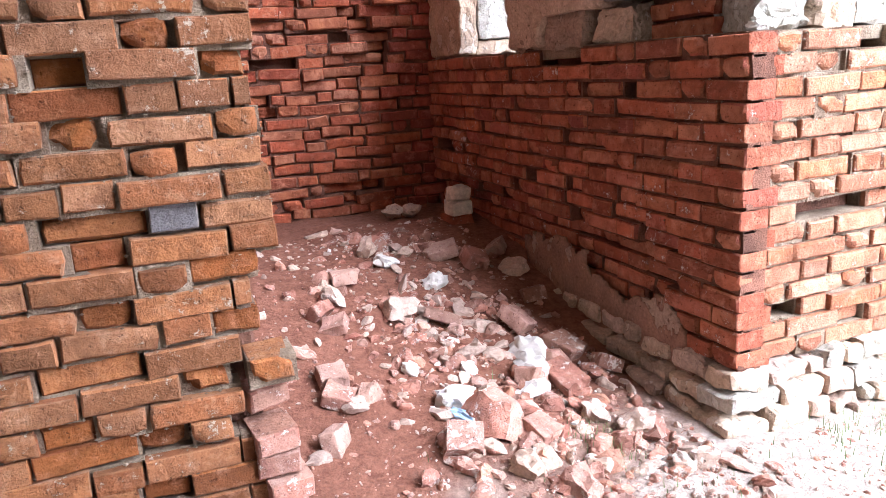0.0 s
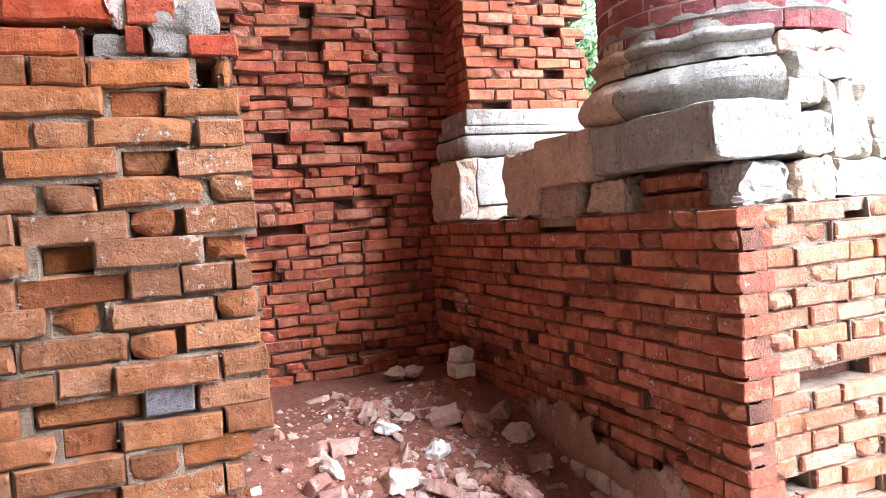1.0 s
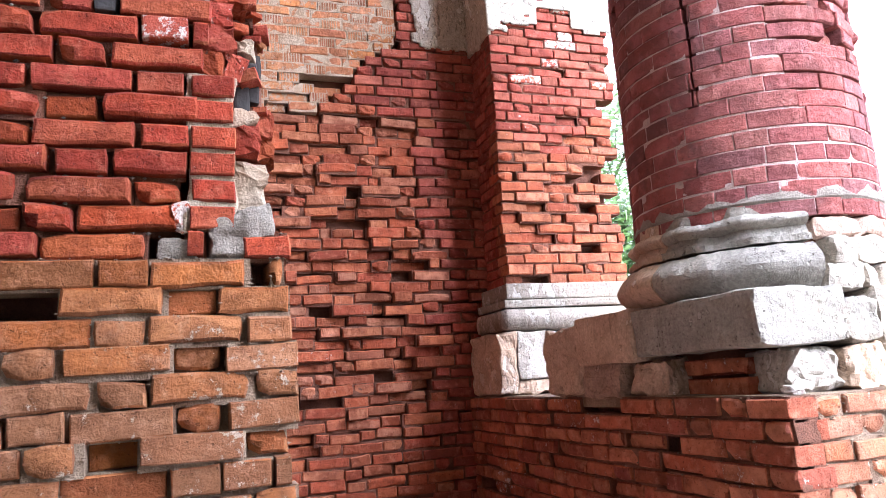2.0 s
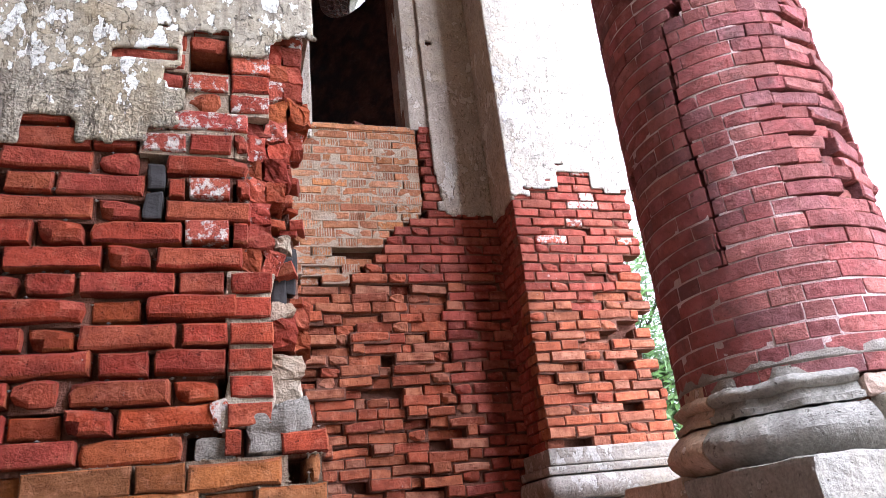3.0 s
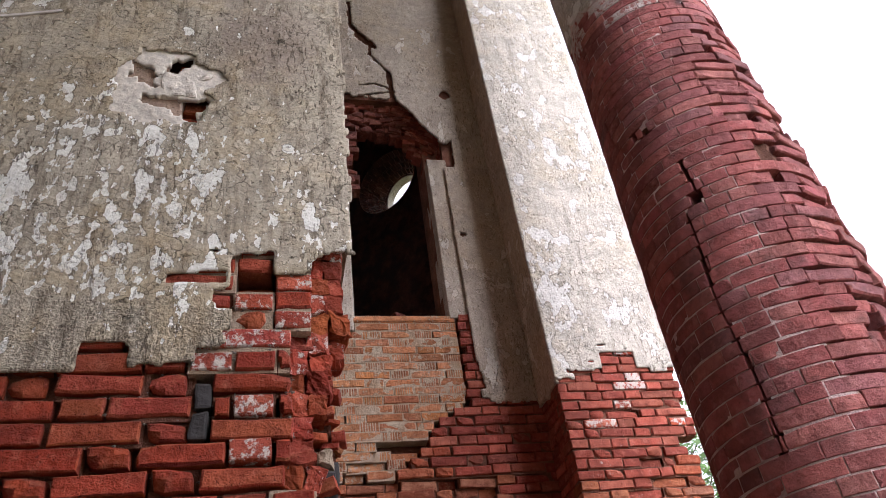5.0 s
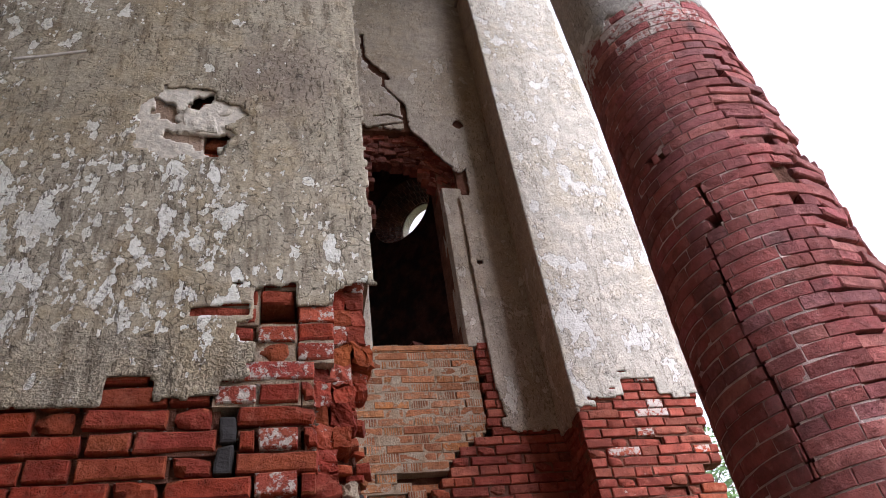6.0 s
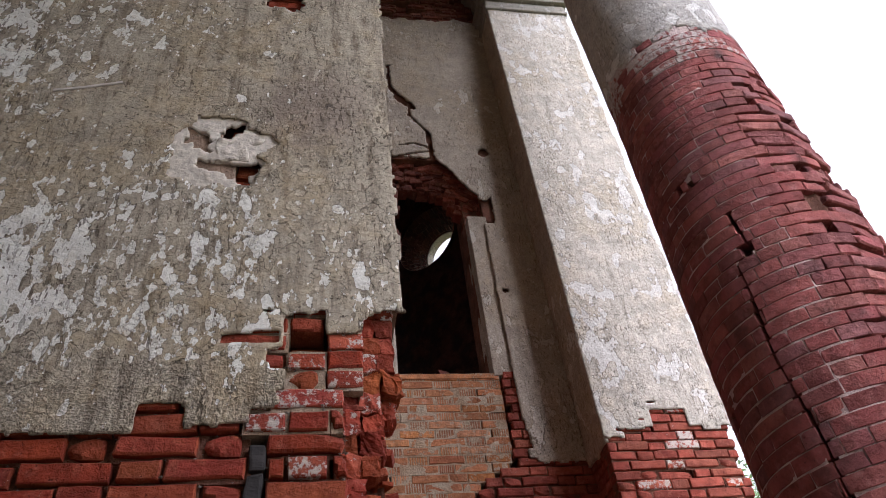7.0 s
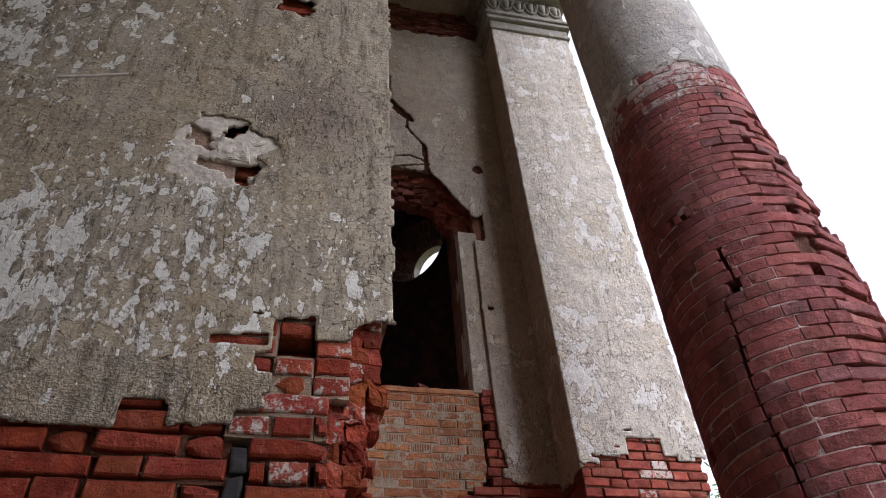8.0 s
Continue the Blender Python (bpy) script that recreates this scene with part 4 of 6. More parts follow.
# ---- pilaster at the corner ----
def pilaster():
    p = thing("pilaster", "flat corner pilaster, pale plaster above bare red brick", "pilaster", (2.85, PIL_Y, 1.45))
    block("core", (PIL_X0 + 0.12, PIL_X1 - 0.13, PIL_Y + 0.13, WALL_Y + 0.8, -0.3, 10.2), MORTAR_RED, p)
    meshes = pool("brick", BRICK_BACK)

    def front(u, z, kind, rng):
        r = rng.random()
        if z > 3.42 + 0.15 * fbm(u, 0.0, 2.0):
            return 0.004 + (rng.uniform(0.01, 0.025) if r < 0.12 else abs(rng.gauss(0, 0.003)))
        if u > 3.12 and z < 3.4 and r < 0.25:
            return None
        if r < 0.07:
            return None
        if r < 0.26:
            return rng.uniform(0.02, 0.06)
        return abs(rng.gauss(0, 0.011))

    def right(z):
        return PIL_X1 - 0.02 + 0.02 * fbm(0, z, 9) if z > 3.62 else 3.22 + 0.05 * fbm(0, z, 9) if z > 3.42 else 3.29 + 0.09 * fbm(0, z, 7)

    face, beds = courses(Matrix.Translation((0, PIL_Y, 0)), PIL_X0, right, 2.2, 34, 0.0752, meshes, 41, front, False, jitter=1.6, bed=(0.010, 0.03), tall=(0.88, 1.07), odd=0.3)
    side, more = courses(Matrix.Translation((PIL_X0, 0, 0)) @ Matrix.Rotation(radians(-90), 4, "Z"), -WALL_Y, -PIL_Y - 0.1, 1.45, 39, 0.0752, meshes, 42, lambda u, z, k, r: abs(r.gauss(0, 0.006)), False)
    sound, pale = pool("brick", BRICK_RED), pool("brick", BRICK_LIMED)
    tone = random.Random(4)
    face = retone(face, meshes, pale, lambda v: v.z > 3.7 and tone.random() < 0.14)
    face = retone(face, meshes, sound, lambda v: v.z > 3.25 + 0.25 * fbm(v.x, v.z, 2.0))
    side = retone(side, meshes, sound, lambda v: True)
    lay(p, face + side, (2.7, PIL_Y, 3.0))
    mortar_bed(p, beds + more, MORTAR_RED)

    def coat(u, z):
        row = math.floor((z - 2.2) / 0.0752)
        cell = math.floor((u + 0.065 * (row % 2)) / 0.131)
        rise = 1.2 * smooth(2.40, 2.62, u) + 2.0 * (2.74 < u < 3.02) + 0.9 * noise.noise(Vector((cell * 3.3, row * 0.9, 1.5)))
        foot = 4.10 + 0.0752 * round(rise) + 0.012 * fbm(u, z, 14)
        return min(z - foot, PIL_X1 + 0.01 + 0.012 * fbm(u, z, 6) - u)

    sheet("plaster", Matrix.Translation((0, PIL_Y - 0.008, 0)), PIL_X0 - 0.014, PIL_X1 + 0.02, 3.95, 10.24, coat, PLASTER_PIL, p, 0.018, 0.010, 0.004, "pale weathered plaster with hair cracks")
    sheet("side_plaster", Matrix.Translation((PIL_X0 - 0.014, 0, 0)) @ Matrix.Rotation(radians(-90), 4, "Z"), -WALL_Y, -PIL_Y, 3.98, 10.24, lambda u, z: z - 4.07 - 0.03 * fbm(u, z, 5), PLASTER_WALL, p, 0.03, 0.03, 0.003)
    block("side_edge", (PIL_X1 - 0.13, PIL_X1 - 0.01, PIL_Y + 0.01, WALL_Y + 0.8, 4.2, 10.2), PLASTER_PIL, p)
    # base mouldings
    for nm, dims, mat in (("base_block", (2.175, 2.298, 2.345, WALL_Y - 0.005, 1.455, 1.865), STONE_BROWN), ("base_slab", (2.302, 2.60, 2.335, WALL_Y - 0.005, 1.555, 1.865), STONE),
                          ("base_foot", (2.302, 2.59, 2.355, WALL_Y - 0.005, 1.455, 1.55), STONE_BROWN), ("base_block_broken", (2.61, 3.3, 2.38, WALL_Y + 0.1, 1.455, 1.83), STONE_SHADED)):
        block(nm, dims, mat, p, 0.014, 6, 0.014 if mat is STONE else 0.026, 4)
    for j, (z0, z1, out) in enumerate(((1.868, 2.025, 0.125), (2.03, 2.085, 0.085), (2.09, 2.20, 0.05))):
        bm = bmesh.new()
        add_box(bm, PIL_X0 - out, PIL_X1 - 0.06, PIL_Y - out, WALL_Y, z0, z1, 0.07 if j == 0 else 0.015, 2, 0.006, j)
        part("torus" if j == 0 else "fillet", bm, STONE_SHADED, p, "", j == 0)
    # capital: an egg-and-dart band between stacked mouldings
    capital = block("capital", (PIL_X0 - 0.03, PIL_X1 + 0.03, PIL_Y - 0.03, WALL_Y + 0.1, 10.66, 11.08), STONE_GREY, p, 0.01, 4, 0.006, 9, "grey carved capital with an egg-and-dart band")
    for j, (z0, z1, out) in enumerate(((10.21, 10.27, 0.045), (10.275, 10.42, 0.025), (10.425, 10.50, 0.075), (10.505, 10.57, 0.10), (10.575, 10.655, 0.06), (11.085, 11.17, 0.13), (11.175, 11.295, 0.17))):
        block("moulding", (PIL_X0 - out, PIL_X1 + out, PIL_Y - out, WALL_Y + 0.1, z0, z1), STONE_GREY, capital, 0.02, 3, 0.007, j)
    egg = bmesh.new()
    bmesh.ops.create_uvsphere(egg, u_segments=12, v_segments=8, radius=1.0)
    for v in egg.verts:
        v.co = Vector((v.co.x * 0.05 * (1 + 0.25 * v.co.z), v.co.y * 0.055, v.co.z * 0.125))
    shell = bmesh.new()
    rings = []
    for i in range(15):
        a = math.pi * (0.85 + 1.3 * i / 14)
        c0 = Vector((0.08 * math.cos(a), 0, 0.155 * math.sin(a)))
        out = Vector((math.cos(a), 0, math.sin(a)))
        rings.append([shell.verts.new(c0 + out * (0.018 * math.cos(q)) + Vector((0, 0.03 * math.sin(q), 0))) for q in (0, 1.05, 2.1, 3.14, 4.2, 5.24)])
    for r0, r1 in zip(rings, rings[1:]):
        for q in range(6):
            shell.faces.new((r0[q], r0[(q + 1) % 6], r1[(q + 1) % 6], r1[q]))
    dart = bmesh.new()
    tip = dart.verts.new((0, -0.02, -0.15))
    foot = [dart.verts.new(v) for v in ((-0.022, 0.03, 0.13), (0, -0.05, 0.13), (0.022, 0.03, 0.13))]
    for i in range(3):
        dart.faces.new((foot[i], foot[(i + 1) % 3], tip))
    dart.faces.new(foot)
    carved = {}
    for nm, bm in (("egg", egg), ("egg_shell", shell), ("dart", dart)):
        me = bpy.data.meshes.new(nm)
        bm.to_mesh(me)
        bm.free()
        me.materials.append(STONE_GREY)
        me.shade_smooth()
        carved[nm] = me
    along = [(Matrix.Translation((PIL_X0 + 0.075 + 0.177 * i, PIL_Y - 0.035, 10.88)), i < 5) for i in range(6)]
    along += [(Matrix.Translation((PIL_X0 - 0.035, WALL_Y - 0.09 - 0.177 * i, 10.88)) @ Matrix.Rotation(radians(-90), 4, "Z"), i < 1) for i in range(2)]
    for m, more in along:
        for nm, shift in (("egg", 0.0), ("egg_shell", 0.0)) + ((("dart", 0.0885),) if more else ()):
            ob = new(nm, carved[nm])
            ob.matrix_basis = m @ Matrix.Translation((shift, 0, 0))
            under(ob, capital)
    return p


pilaster()


# ---- pedestal ----
def pedestal():
    p = thing("pedestal", "long red brick column pedestal with a worn pale stone footing", "pedestal", (2.8, 0.6, 0))
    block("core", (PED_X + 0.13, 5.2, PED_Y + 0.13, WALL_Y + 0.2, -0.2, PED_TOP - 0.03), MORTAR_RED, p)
    meshes = pool("brick", BRICK_PED)
    count = 16
    z0 = 0.24

    def left_face(u, z, kind, rng):
        y = -u
        if y < 0.22:
            return abs(rng.gauss(0, 0.004))
        if z < 0.62 and y > 0.3 and z < 0.62 - 0.1 * fbm(y, z, 4):
            return 0.05 + rng.uniform(0, 0.04)
        r = rng.random()
        if r < 0.045:
            return None
        return rng.uniform(0.02, 0.05) if r < 0.16 else abs(rng.gauss(0, 0.006))

    def front_face(u, z, kind, rng):
        r = rng.random()
        if r < 0.05:
            return None
        if z > 1.2 and u > 2.55 and r < 0.4:
            return None
        return rng.uniform(0.02, 0.055) if r < 0.2 else abs(rng.gauss(0, 0.009))

    left, b1 = courses(Matrix.Translation((PED_X, 0, 0)) @ Matrix.Rotation(radians(-90), 4, "Z"), -WALL_Y + 0.01, -PED_Y, z0, count, 0.0755, meshes, 51, left_face, True)
    front, b2 = courses(Matrix.Translation((0, PED_Y, 0)), PED_X + 0.135, 4.6, z0, count, 0.0755, meshes, 52, front_face, False, 1)
    # front bricks swapped for the lit copy; the side keeps the darker clay
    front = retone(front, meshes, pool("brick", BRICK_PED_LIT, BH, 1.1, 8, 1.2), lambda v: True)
    lay(p, left + front, (2.2, 0.2, 0.9))

    def dirt_coat(u, z):
        y = -u
        return min(0.34 + 0.13 * (y - 0.2) + 0.10 * fbm(y, z, 3.5) + 0.035 * fbm(y, z, 13) - z, y - 0.12 - 0.06 * fbm(y, z, 6), 1.45 + 0.2 * fbm(y, z, 3) - y)

    sheet("old_render", Matrix.Translation((PED_X - 0.006, 0, 0)) @ Matrix.Rotation(radians(-90), 4, "Z"), -1.7, -0.05, 0.05, 0.7, dirt_coat, RENDER_RED, p, 0.02, 0.02, 0.008, "remains of brown dusty render")
    # shaded side joints take the dark mortar, the lit front the pale one
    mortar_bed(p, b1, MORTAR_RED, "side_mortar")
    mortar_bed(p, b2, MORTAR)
    mortar_lumps(p, b2, MORTAR, 5, 6)
    mortar_lumps(p, b1, MORTAR, 1, 7)
    top = bmesh.new()
    add_box(top, PED_X + 0.04, 4.6, PED_Y + 0.05, WALL_Y, PED_TOP - 0.05, PED_TOP - 0.003, 0.0, 6, 0.012, 2)
    part("top_bed", top, MORTAR, p)
    # footing stones
    rng = random.Random(3)
    for row, (za, zb, out) in enumerate(((-0.10, 0.0, 0.10), (0.005, 0.078, 0.085), (0.083, 0.158, 0.06), (0.163, 0.245, 0.03))):
        x = PED_X - out
        while x < 4.6:
            w = rng.uniform(0.08, 0.24) if x > PED_X else rng.uniform(0.17, 0.26)
            block("footing_stone", (x, x + w - 0.012, PED_Y - out + rng.uniform(-0.012, 0.012), PED_Y + 0.12, za, zb + rng.uniform(-0.03, 0.006)), rng.choice((STONE, STONE_RUBBLE, STONE_BROWN)), p, 0.018, 4, 0.022, int(x * 50) + 13 * row)
            x += w
        y = PED_Y + 0.12
        while y < 1.8:
            w = rng.uniform(0.10, 0.26)
            block("footing_stone", (PED_X - out + rng.uniform(-0.012, 0.012), PED_X + 0.12, y, y + w - 0.012, za, zb + rng.uniform(-0.02, 0.006)), rng.choice((STONE_BROWN, STONE_RUBBLE, RENDER)), p, 0.024, 4, 0.022, int(y * 70) + 9)
            y += w
    return p


pedestal()


# ---- column ----
def column():
    c = thing("column", "round red brick column with grey plaster above, on stone base", "column", (*COL, 1.45))
    def girth(z):
        return 0.492 + 0.045 * smooth(6.0, 3.2, z)

    R = girth(3.5)

    def worn_at(turn, z):
        """How far the weather side has crumbled: in patches, behind a ragged line."""
        t2 = (turn + 180) % 360 - 180
        line = 14 * noise.noise(Vector((z * 1.7, 0, 0))) + 8 * noise.noise(Vector((z * 5.0, 3.0, 0)))
        patch = 0.55 + 0.75 * noise.noise(Vector((t2 * 0.045, z * 2.6, 5.0)))
        return smooth(-14, 2, t2 + line) * smooth(130, 95, t2) * smooth(5.8, 5.0, z) * smooth(2.4, 3.0, z) * min(1.0, max(0.0, patch))

    def crack_at(z):
        return 300.0 + 1.6 * math.sin(7.0 * z) + 11 * smooth(3.9, 4.0, z)

    seg, rows, verts, faces = 360, 240, [], []
    for j in range(rows + 1):
        z = 2.15 + 8.1 * j / rows
        for i in range(seg):
            a = 2 * math.pi * i / seg
            turn = math.degrees(a)
            r = girth(z) - 0.0023 + 0.0030 * noise.noise(Vector((math.cos(a) * 4.5, math.sin(a) * 4.5, z * 9.0))) - 0.078 * max(worn_at(turn - 15, z), worn_at(turn, z), worn_at(turn + 15, z)) - 0.07 * (abs(turn - crack_at(z)) < 1.7 and 2.65 < z < 4.25) - 0.09 * any(abs((turn - ta + 180) % 360 - 180) < 5 and abs(z - za) < 0.036 for ta, za in HOLES)
            verts.append((COL[0] + r * math.sin(a), COL[1] - r * math.cos(a), z))
    for j in range(rows):
        for i in range(seg):
            k = (i + 1) % seg
            faces.append((j * seg + i, j * seg + k, (j + 1) * seg + k, (j + 1) * seg + i))
    me = mesh_of("core", verts, faces, MORTAR_COL)
    # dug-out faces take the darker mortar: shade of holes and crack as colour
    me.materials.append(MORTAR_RED)
    deep = [min((Vector(verts[i]).xy - Vector(COL)).length - girth(verts[i][2]) for i in f) < -0.014 for f in faces]
    me.polygons.foreach_set("material_index", [int(d) for d in deep])
    under(new("core", me), c)
    rng = random.Random(12)
    meshes, limed = {"S": [], "H": []}, {"S": [], "H": []}

    def curved(length, seed, wear):
        """A brick cut to the round of the shaft."""
        me = brick_mesh("brick", length, 0.0698, 0.10, BRICK_COL, seed, wear, False, 0.35)
        for v in me.vertices:
            if v.co.y < 0.05:
                v.co.y += R - math.sqrt(max(0.01, R * R - v.co.x ** 2))
        return me

    for kind, w in (("S", 0.255), ("H", 0.125)):
        for i in range(8):
            me = curved(w, 300 + i, 0.06 + 0.07 * (i % 5))
            meshes[kind].append(me)
            pale = me.copy()
            pale.materials[0] = BRICK_COL_LIMED
            limed[kind].append(pale)
    crumbled = {kind: [brick_mesh("brick", w, 0.0675, 0.10, BRICK_COL, 340 + i, 0.4 + 0.2 * (i % 4), True, 1.15) for i in range(8)] for kind, w in (("S", 0.255), ("H", 0.125))}
    placed = []
    rise = 0.0765
    n = int((6.15 - 2.2) / rise)
    for k in range(-1, n):
        z = 2.2 + k * rise
        a = math.pi + rng.uniform(0, 0.3)
        end, fell = a + 2 * math.pi, False
        while a < end - 0.2:
            kind = "S" if rng.random() < 0.52 else "H"
            w = 0.255 if kind == "S" else 0.125
            w *= rng.uniform(0.88, 1.06)
            step = (w + 0.006) / girth(z)
            mid = a + step / 2
            a += step
            turn = math.degrees(mid) % 360
            worn = worn_at(turn, z)
            R = girth(z)
            half = math.degrees(step) / 2
            off = turn - crack_at(z)
            pieces = [(0.0, 1.0)]
            if abs(off) < half and 2.65 < z < 4.25:
                # the crack runs through this brick and parts it
                cut = (half - off) / (2 * half)
                wide = 0.012 + 0.03 * (0.5 + 0.5 * math.sin(z * 11.0)) ** 4
                pieces = [(0.0, cut - wide), (cut + wide, 1.0)]
            gone = [((turn - ta + 180) % 360 - 180) for ta, za in HOLES if abs((turn - ta + 180) % 360 - 180) < half and abs(z + 0.035 - za) < 0.039]
            if gone:
                cut = (half - gone[0]) / (2 * half)
                pieces = [(0.0, cut - 0.13), (cut + 0.13, 1.0)]
            d = rng.uniform(-0.004, -0.0015) + worn * rng.choice((0.004, 0.012, 0.025, 0.045, 0.07)) * rng.uniform(0.6, 1.2)
            fell = worn > 0.35 and not fell and rng.random() < 0.16 and kind == "H"
            if fell:
                continue
            if z > 5.9 + 0.05 * math.sin(5 * mid):
                d += 0.006
            tip, lift, tall = rng.gauss(0, 0.009 + 0.03 * worn), rng.gauss(0, 0.013 + 0.02 * worn), rng.uniform(0.93 - 0.10 * worn, 1.04)
            for p0, p1 in pieces:
                if p1 - p0 < 0.03:
                    continue
                at = mid + ((p0 + p1) / 2 - 0.5) * step
                m = Matrix.Translation((COL[0] + math.sin(at) * (R - d), COL[1] - math.cos(at) * (R - d), z)) @ Matrix.Rotation(at, 4, "Z") @ Matrix.Rotation(tip, 4, "Z") @ Matrix.Rotation(lift, 4, "Y")
                bricks = crumbled if worn > 0.3 else limed if z > 5.5 and rng.random() < (z - 5.4) * 1.6 else meshes
                size = w * (p1 - p0)
                fit = "S" if size > 0.19 else "H"
                if len(pieces) > 1 and bricks is meshes:
                    placed.append((curved(size, 400 + len(placed), 0.25), m @ Matrix.Diagonal((1, 1, tall, 1))))
                else:
                    placed.append((rng.choice(bricks[fit]), m @ Matrix.Diagonal((size / (0.255 if fit == "S" else 0.125), 1, tall, 1))))
    lay(c, placed, (COL[0] - 0.9, COL[1] - 1.0, 3.2))
    # plaster sleeve above
    seg, rows = 120, 150
    verts, faces, grid = [], [], {}

    def vert(i, j):
        i %= seg
        if (i, j) not in grid:
            a, z = 2 * math.pi * i / seg, 5.6 + 4.6 * j / rows
            r = girth(z) + 0.005 + 0.005 * noise.noise(Vector((math.cos(a) * 3, math.sin(a) * 3, z * 3)))
            grid[i, j] = len(verts)
            verts.append((COL[0] + r * math.sin(a), COL[1] - r * math.cos(a), z))
        return grid[i, j]

    for i in range(seg):
        for j in range(rows):
            a, z = 2 * math.pi * (i + 0.5) / seg, 5.6 + 4.6 * (j + 0.5) / rows
            edge = 5.92 + 0.07 * noise.noise(Vector((math.cos(a) * 2.5, math.sin(a) * 2.5, 4.0))) + 0.10 * noise.noise(Vector((math.cos(a) * 7, math.sin(a) * 7, z * 5)))
            if z > edge:
                faces.append((vert(i, j), vert(i + 1, j), vert(i + 1, j + 1), vert(i, j + 1)))
    sleeve = new("plaster", mesh_of("plaster", verts, faces, PLASTER_COL, True))
    so = sleeve.modifiers.new("thickness", "SOLIDIFY")
    so.thickness, so.offset = 0.014, -1.0
    tagged(under(sleeve, c), "flaking grey plaster sleeve")

    # attic base: turned mouldings and a square plinth
    def turned(name, profile, mat, seed, rag=0.0, a0=0.0, a1=360.0, label=""):
        b2 = bmesh.new()
        seg2 = 72
        rings = []
        for i in range(seg2 + 1):
            a = radians(a0 + (a1 - a0) * i / seg2)
            ring = []
            for r, z in profile:
                r += 0.028 if r > 0.45 else 0.0
                q = noise.noise(Vector((math.cos(a) * 5 + seed, math.sin(a) * 5, z * 9))) * 0.012 + noise.noise(Vector((math.cos(a) * 16 + seed, math.sin(a) * 16, z * 30))) * 0.006
                ring.append(b2.verts.new((COL[0] + (r + q) * math.sin(a), COL[1] - (r + q) * math.cos(a), z + q * 0.5 + (rag * noise.noise(Vector((math.cos(a) * 6, math.sin(a) * 6, r * 8))) if z > 2.2 else 0.0))))
            rings.append(ring)
        for i in range(seg2):
            for j in range(len(profile) - 1):
                b2.faces.new((rings[i][j], rings[i + 1][j], rings[i + 1][j + 1], rings[i][j + 1]))
        for ring in (rings[0], rings[-1]):
            b2.faces.new(ring)
        bmesh.ops.recalc_face_normals(b2, faces=b2.faces[:])
        ob = part(name, b2, mat, c, label, True)
        ob.data.set_sharp_from_angle(angle=radians(28))
        return ob

    def bulge(z0, z1, r0, out, n2=8):
        return [(r0, z0)] + [(r0 + out * math.sin(math.pi * (i + 0.5) / n2), z0 + (z1 - z0) * (i + 0.5) / n2) for i in range(n2)] + [(r0, z1)]

    cuts = ((-170, -84), (-83, -22), (70, 189))
    for i, (a0, a1) in enumerate(cuts):
        mat = (STONE_BROWN, STONE_GREY, STONE)[i]
        turned("torus", [(0.3, 1.835)] + bulge(1.835, 2.012, 0.55, 0.075) + [(0.3, 2.02)], mat, i, 0, a0, a1)
        turned("fillet", [(0.3, 2.022), (0.548, 2.022), (0.548, 2.048), (0.522, 2.052), (0.512, 2.075), (0.512, 2.088)] + bulge(2.09, 2.145, 0.522, 0.026) + [(0.512, 2.147), (0.508, 2.19), (0.3, 2.195)], mat, i + 7, 0, a0, a1)
    turned("collar", [(0.3, 2.19), (0.505, 2.185), (0.518, 2.2), (0.516, 2.215), (0.508, 2.235), (0.497, 2.25), (0.3, 2.26)], CEMENT, 31, 0.04, 0, 359.9, "crumbling mortar collar")
    rough = random.Random(77)
    for row, (za, zb, out) in enumerate(((1.82, 1.93, 0.56), (1.93, 2.04, 0.54), (2.04, 2.12, 0.51), (2.12, 2.2, 0.50))):
        turn = -20.0 + 6 * (row % 2)
        while turn < 70:
            wide = rough.uniform(0.10, 0.22)
            step = math.degrees(wide / out)
            a = radians(turn + step / 2)
            r = out + 0.028 - rough.uniform(0.0, 0.05)
            st = block("broken_stone", (-wide / 2 + 0.006, wide / 2 - 0.006, 0.0, 0.2, za, zb - 0.006), rough.choice((STONE, STONE, CEMENT, STONE_RUBBLE)), None, 0.018, 4, 0.022, int(turn) + 50 * row + 200)
            st.matrix_basis = Matrix.Translation((COL[0] + r * math.sin(a), COL[1] - r * math.cos(a), 0)) @ Matrix.Rotation(a + rough.gauss(0, 0.12), 4, "Z")
            under(st, c)
            turn += step
    turned("backing", [(0.2, 1.83), (0.46, 1.83), (0.46, 2.2), (0.2, 2.2)], MORTAR_RED, 5, 0, -24, 72)
    h = 0.63
    x0, x1, y0, y1 = COL[0] - h, COL[0] + h, COL[1] - h, COL[1] + h
    block("plinth", (x0, x0 + 0.42, y0, y1 - 0.5, 1.62, 1.83), STONE_GREY, c, 0.02, 8, 0.013, 31, "grey stone plinth block")
    block("plinth", (x0 + 0.43, x0 + 0.62, y0 + 0.02, y1, 1.62, 1.78), STONE_GREY, c, 0.03, 5, 0.022, 32)
    block("plinth", (x0 + 0.63, x0 + 0.85, y0 + 0.05, y1, 1.60, 1.82), STONE, c, 0.035, 5, 0.026, 35)
    block("plinth", (x0 + 0.86, x1, y0 + 0.03, y1, 1.60, 1.79), STONE, c, 0.035, 5, 0.026, 33)
    block("plinth", (x0 - 0.01, x0 + 0.42, y1 - 0.49, y1 + 0.02, 1.60, 1.84), STONE_BROWN, c, 0.02, 4, 0.012, 34)
